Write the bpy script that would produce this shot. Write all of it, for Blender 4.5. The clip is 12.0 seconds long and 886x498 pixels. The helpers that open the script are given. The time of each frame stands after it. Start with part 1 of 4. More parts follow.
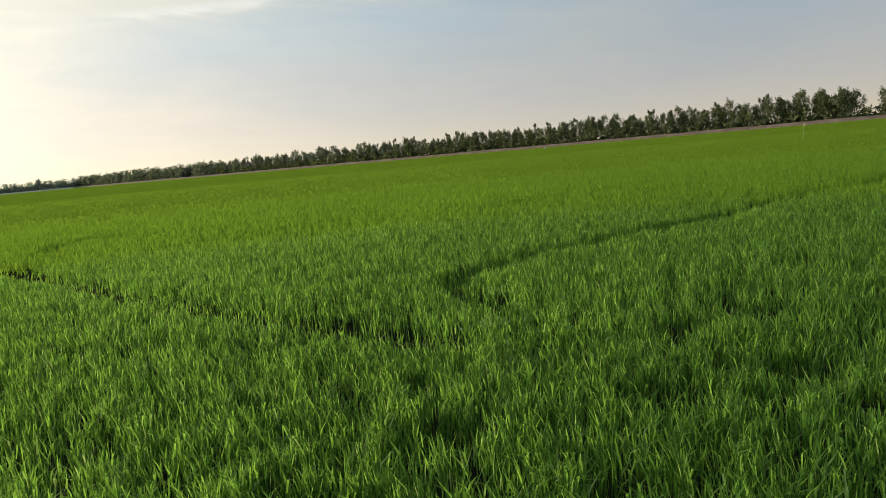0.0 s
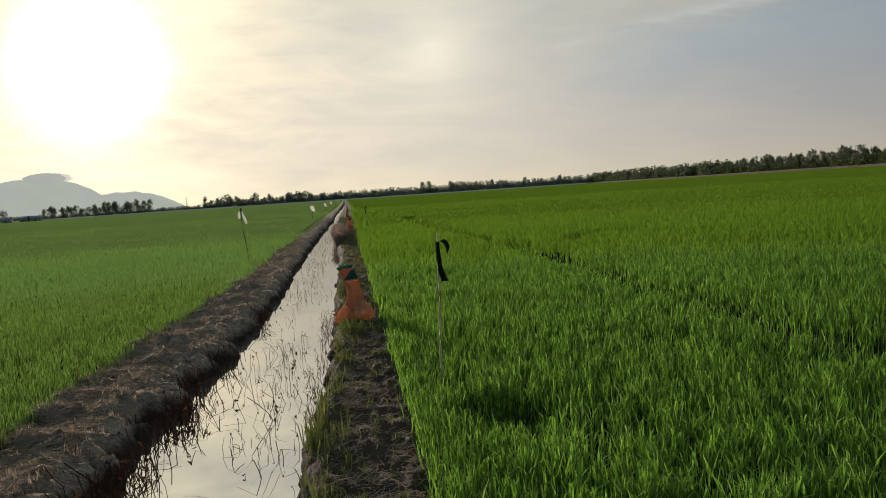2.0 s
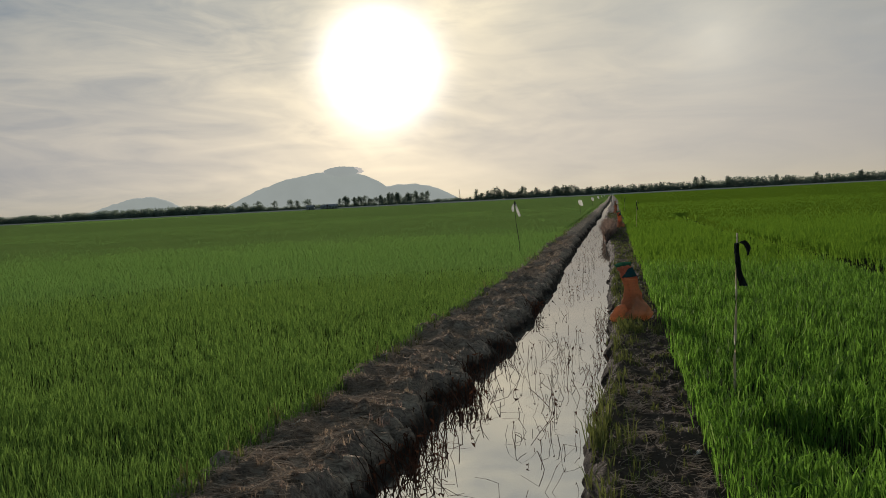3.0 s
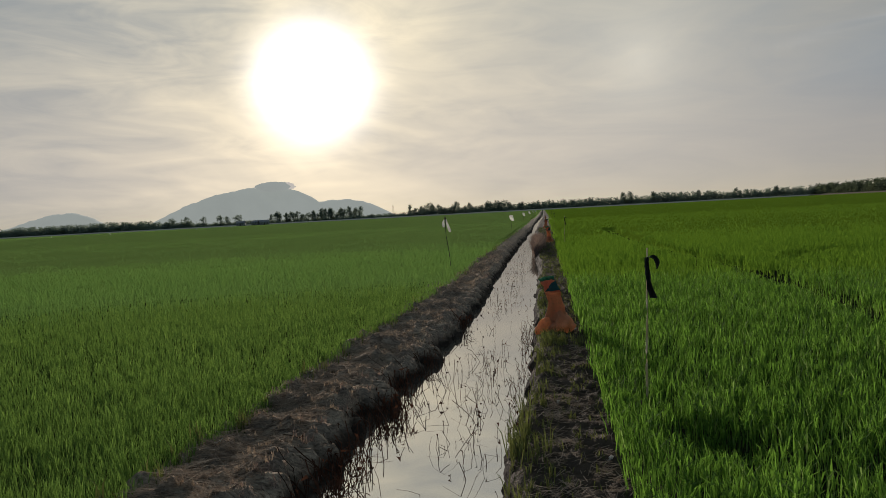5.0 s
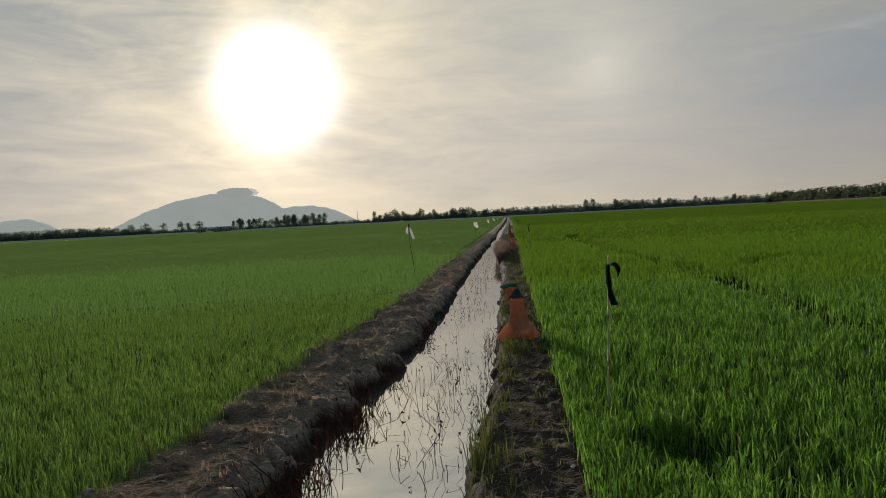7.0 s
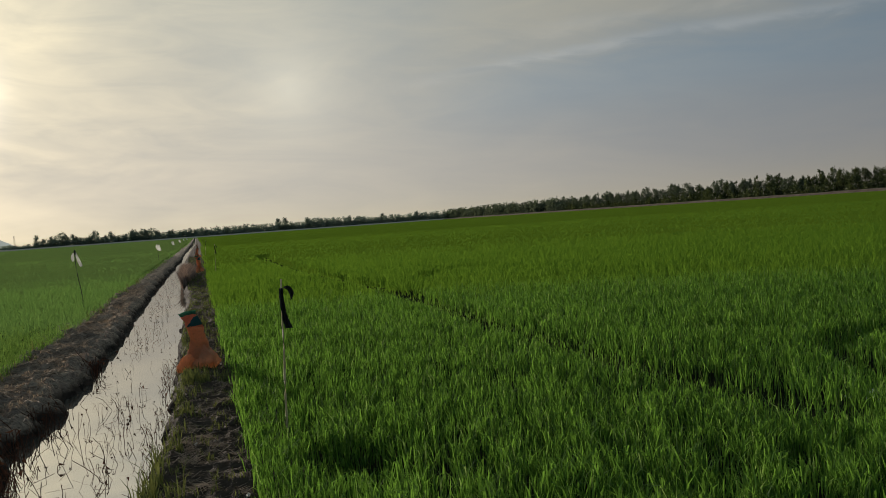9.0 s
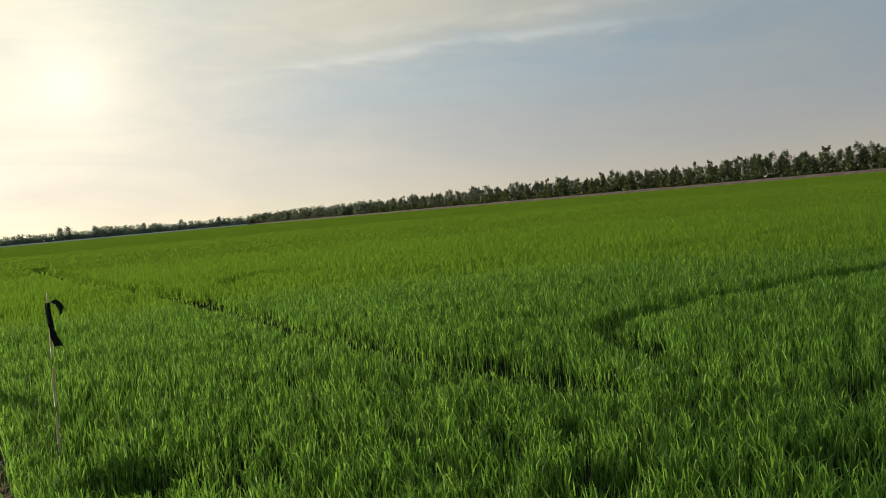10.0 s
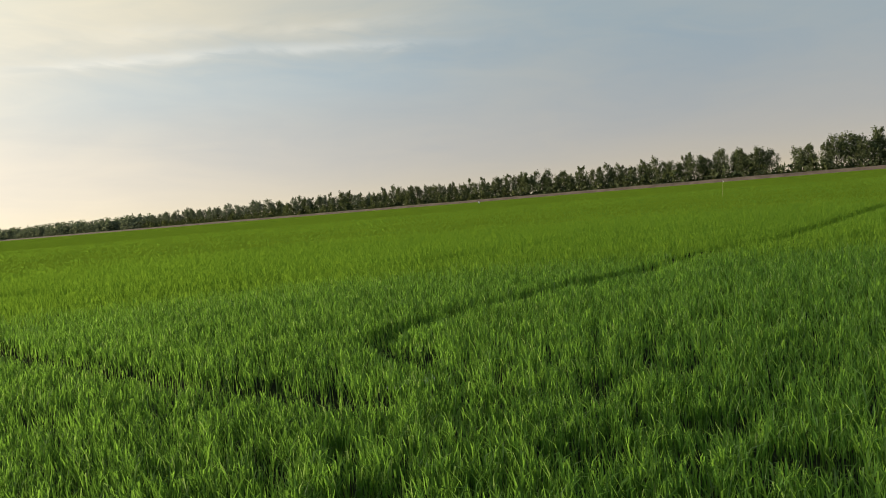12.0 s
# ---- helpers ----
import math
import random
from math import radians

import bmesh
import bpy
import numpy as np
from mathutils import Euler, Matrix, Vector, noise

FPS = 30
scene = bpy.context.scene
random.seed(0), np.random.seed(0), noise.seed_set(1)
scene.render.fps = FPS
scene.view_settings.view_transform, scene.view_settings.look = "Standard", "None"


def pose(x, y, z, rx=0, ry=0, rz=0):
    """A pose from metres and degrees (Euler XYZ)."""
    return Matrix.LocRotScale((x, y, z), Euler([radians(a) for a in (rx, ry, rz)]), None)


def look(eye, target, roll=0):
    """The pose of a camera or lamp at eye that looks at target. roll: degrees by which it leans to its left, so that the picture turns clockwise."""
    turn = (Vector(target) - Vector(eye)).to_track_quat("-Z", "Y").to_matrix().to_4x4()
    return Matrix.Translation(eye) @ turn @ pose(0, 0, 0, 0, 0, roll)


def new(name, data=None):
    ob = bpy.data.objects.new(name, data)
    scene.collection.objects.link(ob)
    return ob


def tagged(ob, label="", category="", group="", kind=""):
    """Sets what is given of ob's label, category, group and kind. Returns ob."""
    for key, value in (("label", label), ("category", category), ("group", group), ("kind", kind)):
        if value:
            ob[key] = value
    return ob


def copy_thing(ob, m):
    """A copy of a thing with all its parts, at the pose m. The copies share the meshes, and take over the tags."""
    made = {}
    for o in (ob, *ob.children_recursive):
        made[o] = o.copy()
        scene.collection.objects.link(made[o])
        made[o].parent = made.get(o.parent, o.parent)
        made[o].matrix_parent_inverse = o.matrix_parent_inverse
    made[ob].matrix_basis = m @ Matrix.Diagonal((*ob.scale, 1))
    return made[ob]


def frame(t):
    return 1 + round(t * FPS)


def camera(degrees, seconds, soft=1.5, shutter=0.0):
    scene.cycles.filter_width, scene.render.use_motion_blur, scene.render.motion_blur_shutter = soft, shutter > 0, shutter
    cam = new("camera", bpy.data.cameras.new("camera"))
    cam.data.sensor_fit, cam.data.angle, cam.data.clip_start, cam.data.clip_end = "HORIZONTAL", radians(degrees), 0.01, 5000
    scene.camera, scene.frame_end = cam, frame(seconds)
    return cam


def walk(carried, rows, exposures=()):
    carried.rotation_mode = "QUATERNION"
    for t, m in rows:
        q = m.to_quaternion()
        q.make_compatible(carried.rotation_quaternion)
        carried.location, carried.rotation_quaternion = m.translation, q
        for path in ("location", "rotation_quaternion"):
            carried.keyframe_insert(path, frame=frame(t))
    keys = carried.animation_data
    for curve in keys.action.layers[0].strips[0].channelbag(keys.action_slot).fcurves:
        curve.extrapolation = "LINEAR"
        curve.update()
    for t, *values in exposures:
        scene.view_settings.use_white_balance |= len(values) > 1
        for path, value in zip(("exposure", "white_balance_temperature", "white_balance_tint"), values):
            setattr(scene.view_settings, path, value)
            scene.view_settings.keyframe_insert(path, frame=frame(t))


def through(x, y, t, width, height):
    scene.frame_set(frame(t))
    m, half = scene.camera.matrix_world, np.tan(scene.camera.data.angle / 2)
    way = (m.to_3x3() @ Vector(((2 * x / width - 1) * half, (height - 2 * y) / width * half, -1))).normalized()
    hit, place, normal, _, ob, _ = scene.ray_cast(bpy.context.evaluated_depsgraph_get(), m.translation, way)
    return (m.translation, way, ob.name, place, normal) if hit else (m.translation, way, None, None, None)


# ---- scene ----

cam = camera(62.5, 12.0, soft=0.7)
# seconds, eye x y z, yaw to the right of the ditch, pitch, roll
ROWS = [
    (0, 0.329, -0.074, 1.477, 44.99, -7.48, -5.21),
    (0.5, 0.264, -0.066, 1.485, 41.72, -7.25, -5.41),
    (1, 0.275, -0.015, 1.468, 33.84, -6.62, -5.85),
    (1.5, 0.203, -0.050, 1.476, 21.01, -5.60, -5.33),
    (2, 0.079, 0.033, 1.468, 7.32, -4.47, -3.86),
    (2.5, -0.027, 0.059, 1.477, -6.39, -4.07, -2.77),
    (2.7, -0.080, 0.073, 1.485, -10.51, -4.01, -2.77),
    (3.3, -0.095, 0.075, 1.488, -13.60, -3.55, -2.95),
    (4.3, -0.030, 0.040, 1.494, -10.53, -3.00, -3.19),
    (4.5, -0.013, 0.018, 1.495, -9.71, -2.91, -3.16),
    (5, 0.006, -0.016, 1.496, -7.97, -2.78, -3.08),
    (5.5, 0.000, 0.000, 1.500, -7.42, -2.74, -2.97),
    (6, -0.002, 0.018, 1.495, -7.07, -2.56, -3.00),
    (6.5, -0.004, 0.045, 1.495, -6.93, -2.50, -2.92),
    (6.7, 0.002, 0.060, 1.493, -6.71, -2.47, -2.92),
    (8.3, 0.146, -0.006, 1.536, 9.53, -2.08, -3.42),
    (8.5, 0.148, -0.004, 1.536, 11.48, -2.13, -3.47),
    (9, 0.174, -0.037, 1.530, 18.58, -2.43, -4.13),
    (9.5, 0.241, -0.090, 1.516, 26.10, -2.82, -5.09),
    (10, 0.274, -0.107, 1.510, 33.48, -3.37, -5.14),
    (10.5, 0.320, -0.105, 1.498, 39.54, -3.69, -4.99),
    (11, 0.345, -0.120, 1.507, 43.01, -3.70, -4.93),
    (11.5, 0.367, -0.124, 1.506, 46.75, -3.71, -5.00),
    (12, 0.407, -0.135, 1.498, 50.37, -3.74, -4.95),
]

EXPOSURES = [(0.0, 0.44, 6700, 13), (1.0, 0.50, 6750, 12), (1.5, 0.1, 6600, 13), (2.0, -0.37, 6450, 14), (2.5, -0.72, 6200, 15), (4.5, -0.83, 6150, 16), (6.7, -0.83, 6150, 16),
             (8.3, -0.70, 6280, 14), (9.0, -0.75, 6270, 13), (9.5, -0.14, 6400, 14), (10.0, 0.06, 6600, 12), (10.5, 0.22, 6650, 12), (11.0, 0.27, 6700, 12), (11.5, 0.2, 6720, 13), (12.0, 0.33, 6850, 13)]
walk(cam, [(t, pose(x, y, z, 90 + pitch, 0, -yaw) @ pose(0, 0, 0, 0, 0, roll)) for t, x, y, z, yaw, pitch, roll in ROWS], EXPOSURES)

# ---- sun and sky ----
SUN_AZ, SUN_EL = radians(-17.3), radians(10.4)
SUN_DIR = Vector((math.sin(SUN_AZ) * math.cos(SUN_EL), math.cos(SUN_AZ) * math.cos(SUN_EL), math.sin(SUN_EL)))
sun_data = bpy.data.lights.new("sun", "SUN")
sun_data.energy, sun_data.angle, sun_data.color = 5.0, radians(6.0), (1.0, 0.89, 0.72)
sun = new("sun", sun_data)
sun.matrix_world = look(SUN_DIR * 200, (0, 0, 0))


class Nodes:
    """A small builder for node trees."""

    def __init__(self, tree):
        self.t = tree
        tree.nodes.clear()

    def n(self, kind, operation=None):
        node = self.t.nodes.new(kind)
        if operation:
            node.operation = operation
        return node

    def link(self, a, b):
        self.t.links.new(a, b)

    def put(self, socket, v):
        if isinstance(v, bpy.types.NodeSocket):
            self.link(v, socket)
        else:
            socket.default_value = v

    def math(self, op, a, b=0.0, clamp=False):
        m = self.n("ShaderNodeMath", op)
        m.use_clamp = clamp
        self.put(m.inputs[0], a)
        self.put(m.inputs[1], b)
        return m.outputs[0]

    def mix(self, f, a, b, blend="MIX"):
        m = self.n("ShaderNodeMix")
        m.data_type, m.blend_type = "RGBA", blend
        self.put(m.inputs[0], f)
        self.put(m.inputs[6], (*a, 1) if isinstance(a, tuple) and len(a) == 3 else a)
        self.put(m.inputs[7], (*b, 1) if isinstance(b, tuple) and len(b) == 3 else b)
        return m.outputs[2]

    def noise(self, vec, scale, detail=4.0, rough=0.55, distort=0.0):
        m = self.n("ShaderNodeTexNoise")
        self.link(vec, m.inputs["Vector"])
        m.inputs["Scale"].default_value, m.inputs["Detail"].default_value = scale, detail
        m.inputs["Roughness"].default_value, m.inputs["Distortion"].default_value = rough, distort
        return m.outputs["Fac"]

    def ramp(self, f, *stops):
        m = self.n("ShaderNodeValToRGB")
        while len(m.color_ramp.elements) < len(stops):
            m.color_ramp.elements.new(0.5)
        for e, (p, c) in zip(m.color_ramp.elements, stops):
            e.position, e.color = p, (c, c, c, 1) if isinstance(c, (int, float)) else (*c, 1)
        self.link(f, m.inputs[0])
        return m.outputs[0]

    def scaled(self, vec, s, rot=0.0):
        m = self.n("ShaderNodeMapping")
        self.link(vec, m.inputs[0])
        m.inputs["Scale"].default_value, m.inputs["Rotation"].default_value = s, (0, 0, rot)
        return m.outputs[0]


def build_sky():
    world = bpy.data.worlds.new("sky")
    world.use_nodes = True
    scene.world = world
    g = Nodes(world.node_tree)
    way = g.n("ShaderNodeTexCoord").outputs["Generated"]
    sky = g.n("ShaderNodeTexSky")
    sky.sky_type, sky.sun_disc, sky.sun_elevation, sky.sun_rotation = "NISHITA", False, SUN_EL, SUN_AZ
    sky.altitude, sky.air_density, sky.dust_density, sky.ozone_density = 4000.0, 0.6, 0.1, 1.0
    sep = g.n("ShaderNodeSeparateXYZ")
    g.link(way, sep.inputs[0])
    up = g.math("MAXIMUM", sep.outputs[2], 0.0)
    # angle from the sun, in degrees
    dot = g.n("ShaderNodeVectorMath", operation="DOT_PRODUCT")
    g.link(way, dot.inputs[0])
    dot.inputs[1].default_value = SUN_DIR
    off = g.math("MULTIPLY", g.math("ARCCOSINE", g.math("MINIMUM", dot.outputs["Value"], 0.99999)), 57.2958)

    def fall(peak, width, power=1.0):
        return g.math("MULTIPLY", g.math("EXPONENT", g.math("MULTIPLY", g.math("POWER", g.math("DIVIDE", off, width), power), -1.0)), peak)

    # thin high cloud, drawn out in flat streaks; azimuth and height in degrees
    az = g.math("MULTIPLY", g.math("ARCTAN2", sep.outputs[0], sep.outputs[1]), 57.2958)
    el = g.math("MULTIPLY", g.math("ARCSINE", up), 57.2958)
    sheet = g.n("ShaderNodeCombineXYZ")
    g.link(g.math("MULTIPLY", az, 0.045), sheet.inputs[0])
    g.link(g.math("MULTIPLY", g.math("ADD", el, g.math("MULTIPLY", az, 0.045)), 0.13), sheet.inputs[1])
    big = g.noise(sheet.outputs[0], 1.0, 5.0, 0.55, 0.9)
    fine = g.noise(g.scaled(sheet.outputs[0], (1.3, 2.0, 1.0), 0.06), 1.7, 5.0, 0.55, 1.6)
    streak = g.ramp(g.math("ADD", g.math("MULTIPLY", big, 0.68), g.math("MULTIPLY", fine, 0.32)), (0.36, 0.0), (0.64, 1.0))
    low = g.math("EXPONENT", g.math("MULTIPLY", up, -7.0))
    # the long cirrus arc, blue sky below it and pale veil above
    arc = g.math("SUBTRACT", 12.4, g.math("MULTIPLY", g.math("POWER", g.math("SUBTRACT", az, 41.0), 2.0), 0.0034))
    rise = g.math("SUBTRACT", g.math("ADD", el, g.math("MULTIPLY", g.math("SUBTRACT", fine, 0.5), 1.6)), arc)
    wisp = g.math("EXPONENT", g.math("MULTIPLY", g.math("POWER", g.math("DIVIDE", rise, 0.32), 2.0), -1.0))
    reach = g.math("EXPONENT", g.math("MULTIPLY", g.math("POWER", g.math("DIVIDE", g.math("SUBTRACT", az, 36.0), 17.0), 4.0), -1.0))
    wisp = g.math("MULTIPLY", g.math("MULTIPLY", wisp, reach), g.ramp(fine, (0.35, 0.25), (0.6, 1.0)))
    high = g.math("EXPONENT", g.math("MULTIPLY", g.math("POWER", g.math("DIVIDE", g.math("SUBTRACT", rise, 1.5), 0.55), 2.0), -1.0))
    wisp = g.math("ADD", wisp, g.math("MULTIPLY", g.math("MULTIPLY", high, reach), g.ramp(big, (0.42, 0.0), (0.6, 0.7))))
    above = g.math("MULTIPLY", g.ramp(g.math("MULTIPLY", g.math("ADD", rise, 1.0), 0.4), (0.0, 0.0), (1.0, 1.0)), reach)
    cover = g.math("ADD", g.math("MULTIPLY", streak, 0.24), g.math("MULTIPLY", above, 0.46), True)
    away = g.mix(low, g.mix(cover, (0.155, 0.268, 0.335), (0.385, 0.388, 0.298)), (0.325, 0.236, 0.124))
    gap = g.math("MULTIPLY", g.math("EXPONENT", g.math("MULTIPLY", g.math("POWER", g.math("DIVIDE", g.math("ADD", rise, 2.4), 2.3), 2.0), -1.0)), reach)
    away = g.mix(g.math("MULTIPLY", gap, 0.27), away, (0.08, 0.245, 0.37))
    # the streaks stand out round the sun and fade into an even veil away from it
    sunny = g.ramp(g.math("MULTIPLY", g.math("ADD", az, 45.0), 1 / 60), (0.0, 1.05), (0.42, 0.72), (1.0, 0.20))
    bright = g.math("ADD", 1.0, g.math("MULTIPLY", g.math("SUBTRACT", streak, 0.52), sunny))

    def scaled_colour(colour, f):
        m = g.n("ShaderNodeVectorMath", operation="SCALE")
        g.put(m.inputs[0], colour)
        g.link(f, m.inputs["Scale"])
        return m.outputs[0]

    def plus(a, b):
        m = g.n("ShaderNodeVectorMath", operation="ADD")
        g.link(a, m.inputs[0])
        g.link(b, m.inputs[1])
        return m.outputs[0]

    # thicker air near the horizon dims the glow round the sun
    haze = g.math("SUBTRACT", 1.0, g.math("MULTIPLY", low, 0.24))
    # greyer cloud to the far side of the sun
    grey = g.ramp(g.math("MULTIPLY", g.math("ADD", az, 46.0), 1 / 26), (0.0, 0.60), (1.0, 1.0))
    bright = g.math("MULTIPLY", bright, grey)
    wide = scaled_colour((1.0, 0.85, 0.46), g.math("MULTIPLY", fall(0.47, 44.0, 2.2), bright))
    peach = g.math("EXPONENT", g.math("MULTIPLY", up, -4.5))
    warm = scaled_colour(g.mix(peach, (1.0, 0.80, 0.43), (1.0, 0.62, 0.29)), g.math("MULTIPLY", g.math("MULTIPLY", fall(0.40, 38.0, 1.6), bright), haze))
    inner = scaled_colour((1.0, 0.79, 0.38), g.math("MULTIPLY", g.math("MULTIPLY", fall(0.95, 7.5, 1.5), bright), haze))
    disc = scaled_colour((1.0, 0.94, 0.80), fall(7.5, 2.95, 2.0))
    # a mock sun in the ice cloud, level with the sun
    dog_way = Vector((math.sin(radians(7.8)) * math.cos(radians(10.6)), math.cos(radians(7.8)) * math.cos(radians(10.6)), math.sin(radians(10.6))))
    dd = g.n("ShaderNodeVectorMath", operation="DOT_PRODUCT")
    g.link(way, dd.inputs[0])
    dd.inputs[1].default_value = dog_way
    dog_off = g.math("MULTIPLY", g.math("ARCCOSINE", g.math("MINIMUM", dd.outputs["Value"], 0.99999)), 57.2958)
    dog = g.math("MULTIPLY", g.math("EXPONENT", g.math("MULTIPLY", g.math("POWER", g.math("DIVIDE", dog_off, 3.4), 1.2), -1.0)), 0.31)
    total = plus(plus(plus(away, wide), warm), plus(inner, disc))
    total = plus(total, plus(scaled_colour((1.0, 0.92, 0.66), dog), scaled_colour((0.95, 0.97, 1.0), g.math("MULTIPLY", wisp, 0.09))))
    clear, veiled = g.n("ShaderNodeBackground"), g.n("ShaderNodeBackground")
    g.link(sky.outputs[0], clear.inputs[0])
    clear.inputs[1].default_value = 0.03
    g.link(total, veiled.inputs[0])
    veiled.inputs[1].default_value = 1.0
    both = g.n("ShaderNodeAddShader")
    g.link(clear.outputs[0], both.inputs[0])
    g.link(veiled.outputs[0], both.inputs[1])
    g.link(both.outputs[0], g.n("ShaderNodeOutputWorld").inputs[0])


build_sky()

# ---- materials ----


def material(name, make):
    m = bpy.data.materials.new(name)
    m.use_nodes = True
    g = Nodes(m.node_tree)
    g.link(make(g), g.n("ShaderNodeOutputMaterial").inputs[0])
    return m


def surface(g, colour, rough=0.8, spec=0.3, normal=None, metal=0.0):
    b = g.n("ShaderNodeBsdfPrincipled")
    g.put(b.inputs["Base Color"], (*colour, 1) if isinstance(colour, tuple) else colour)
    g.put(b.inputs["Roughness"], rough)
    b.inputs["Specular IOR Level"].default_value, b.inputs["Metallic"].default_value = spec, metal
    if normal:
        g.link(normal, b.inputs["Normal"])
    return b.outputs[0]


def bump(g, height, strength=0.5, distance=0.02):
    b = g.n("ShaderNodeBump")
    b.inputs["Strength"].default_value, b.inputs["Distance"].default_value = strength, distance
    g.link(height, b.inputs["Height"])
    return b.outputs[0]


def place(g):
    return g.n("ShaderNodeNewGeometry").outputs["Position"]


def leafy(dark, light, through=0.45, warm=(1.25, 1.15, 0.5), patch=0.35, shine=0.0, painted_sheen=0.0):
    """Leaves: varied from leaf to leaf and over patches, with light coming through."""
    def make(g):
        geo = g.n("ShaderNodeNewGeometry")
        rnd = geo.outputs["Random Per Island"]
        wide = g.noise(geo.outputs["Position"], patch, 3.0)
        f = g.math("ADD", g.math("MULTIPLY", rnd, 0.74), g.math("MULTIPLY", wide, 0.34), True)
        c = g.mix(f, dark, light)
        if painted_sheen:
            # now and then a blade painted paler, standing in for a glint of sky
            c = g.mix(g.math("MULTIPLY", g.math("GREATER_THAN", g.math("FRACT", g.math("MULTIPLY", rnd, 17.0)), 1.0 - painted_sheen), 0.55), c, (0.27, 0.38, 0.19))
        b = surface(g, c, 0.6 if shine else 0.9, shine)
        tr = g.n("ShaderNodeBsdfTranslucent")
        g.link(g.mix(1.0, c, warm, "MULTIPLY"), tr.inputs[0])
        m = g.n("ShaderNodeMixShader")
        m.inputs[0].default_value = through
        g.link(b, m.inputs[1])
        g.link(tr.outputs[0], m.inputs[2])
        return m.outputs[0]
    return make


RICE = material("rice_leaf", leafy((0.026, 0.070, 0.016), (0.190, 0.378, 0.078), 0.70, (1.13, 1.08, 0.60), 0.35, 0.05, 0.05))
RICE_FINE = material("rice_leaf_fine", leafy((0.085, 0.160, 0.038), (0.235, 0.375, 0.098), 0.54, (1.08, 1.06, 0.72), 0.35))
# far blades coloured paler and bluer, with some distance haze in the tint
RICE_FINE_FAR = material("rice_leaf_fine_matt_hazed", leafy((0.155, 0.264, 0.072), (0.215, 0.348, 0.100), 0.52, (1.04, 1.08, 0.85), 0.12))
RICE_FAR = material("rice_leaf_matt", leafy((0.105, 0.202, 0.027), (0.172, 0.305, 0.044), 0.56, (1.12, 1.08, 0.65), 0.12))
WEED = material("weed_leaf", leafy((0.05, 0.062, 0.026), (0.20, 0.225, 0.095), 0.4, (1.15, 1.1, 0.65)))
TREE_LEAF = material("tree_leaf", leafy((0.035, 0.05, 0.024), (0.175, 0.20, 0.105), 0.32, (1.1, 1.1, 0.65), 0.08))
# these two leaf colours are lightened and greyed to carry the distance haze
MID_LEAF_HAZED = material("leaf_haze_tint", leafy((0.075, 0.095, 0.068), (0.19, 0.22, 0.16), 0.4, (1.1, 1.1, 0.8), 0.04))
FAR_LEAF_HAZED = material("far_leaf_haze_tint", leafy((0.14, 0.18, 0.155), (0.25, 0.295, 0.25), 0.52, (1.1, 1.1, 0.9), 0.02))


def canopy(dark, light):
    return lambda g: canopy_nodes(g, dark, light)


def canopy_nodes(g, dark, light):
    p = place(g)
    rows = g.noise(g.scaled(p, (1.0, 0.35, 1.0)), 0.35, 5.0)
    fine = g.noise(p, 6.0, 6.0, 0.7)
    c = g.mix(g.math("ADD", g.math("MULTIPLY", rows, 0.6), g.math("MULTIPLY", fine, 0.4)), dark, light)
    nm = bump(g, g.noise(g.scaled(p, (1.0, 1.0, 0.2)), 9.0, 5.0, 0.7), 0.8, 0.12)
    d = surface(g, c, 0.95, 0.0, nm)
    tr = g.n("ShaderNodeBsdfTranslucent")
    g.link(c, tr.inputs[0])
    m = g.n("ShaderNodeMixShader")
    m.inputs[0].default_value = 0.4
    g.link(d, m.inputs[1])
    g.link(tr.outputs[0], m.inputs[2])
    return m.outputs[0]


CANOPY = material("rice_canopy", canopy((0.13, 0.215, 0.016), (0.25, 0.38, 0.036)))
CANOPY_FINE = material("fine_rice_canopy", canopy((0.21, 0.31, 0.075), (0.34, 0.47, 0.13)))


def mud(dark, light, scale, shine=0.08):
    def make(g):
        p = place(g)
        a, b = g.noise(p, scale, 6.0, 0.65), g.noise(p, scale * 7, 4.0, 0.7)
        c = g.mix(g.ramp(a, (0.35, 0.0), (0.7, 1.0)), dark, light)
        c = g.mix(g.math("MULTIPLY", b, 0.5), c, tuple(v * 0.5 for v in dark))
        return surface(g, c, g.ramp(b, (0.3, 0.7), (0.7, 0.95)), shine, bump(g, b, 0.8, 0.03))
    return make


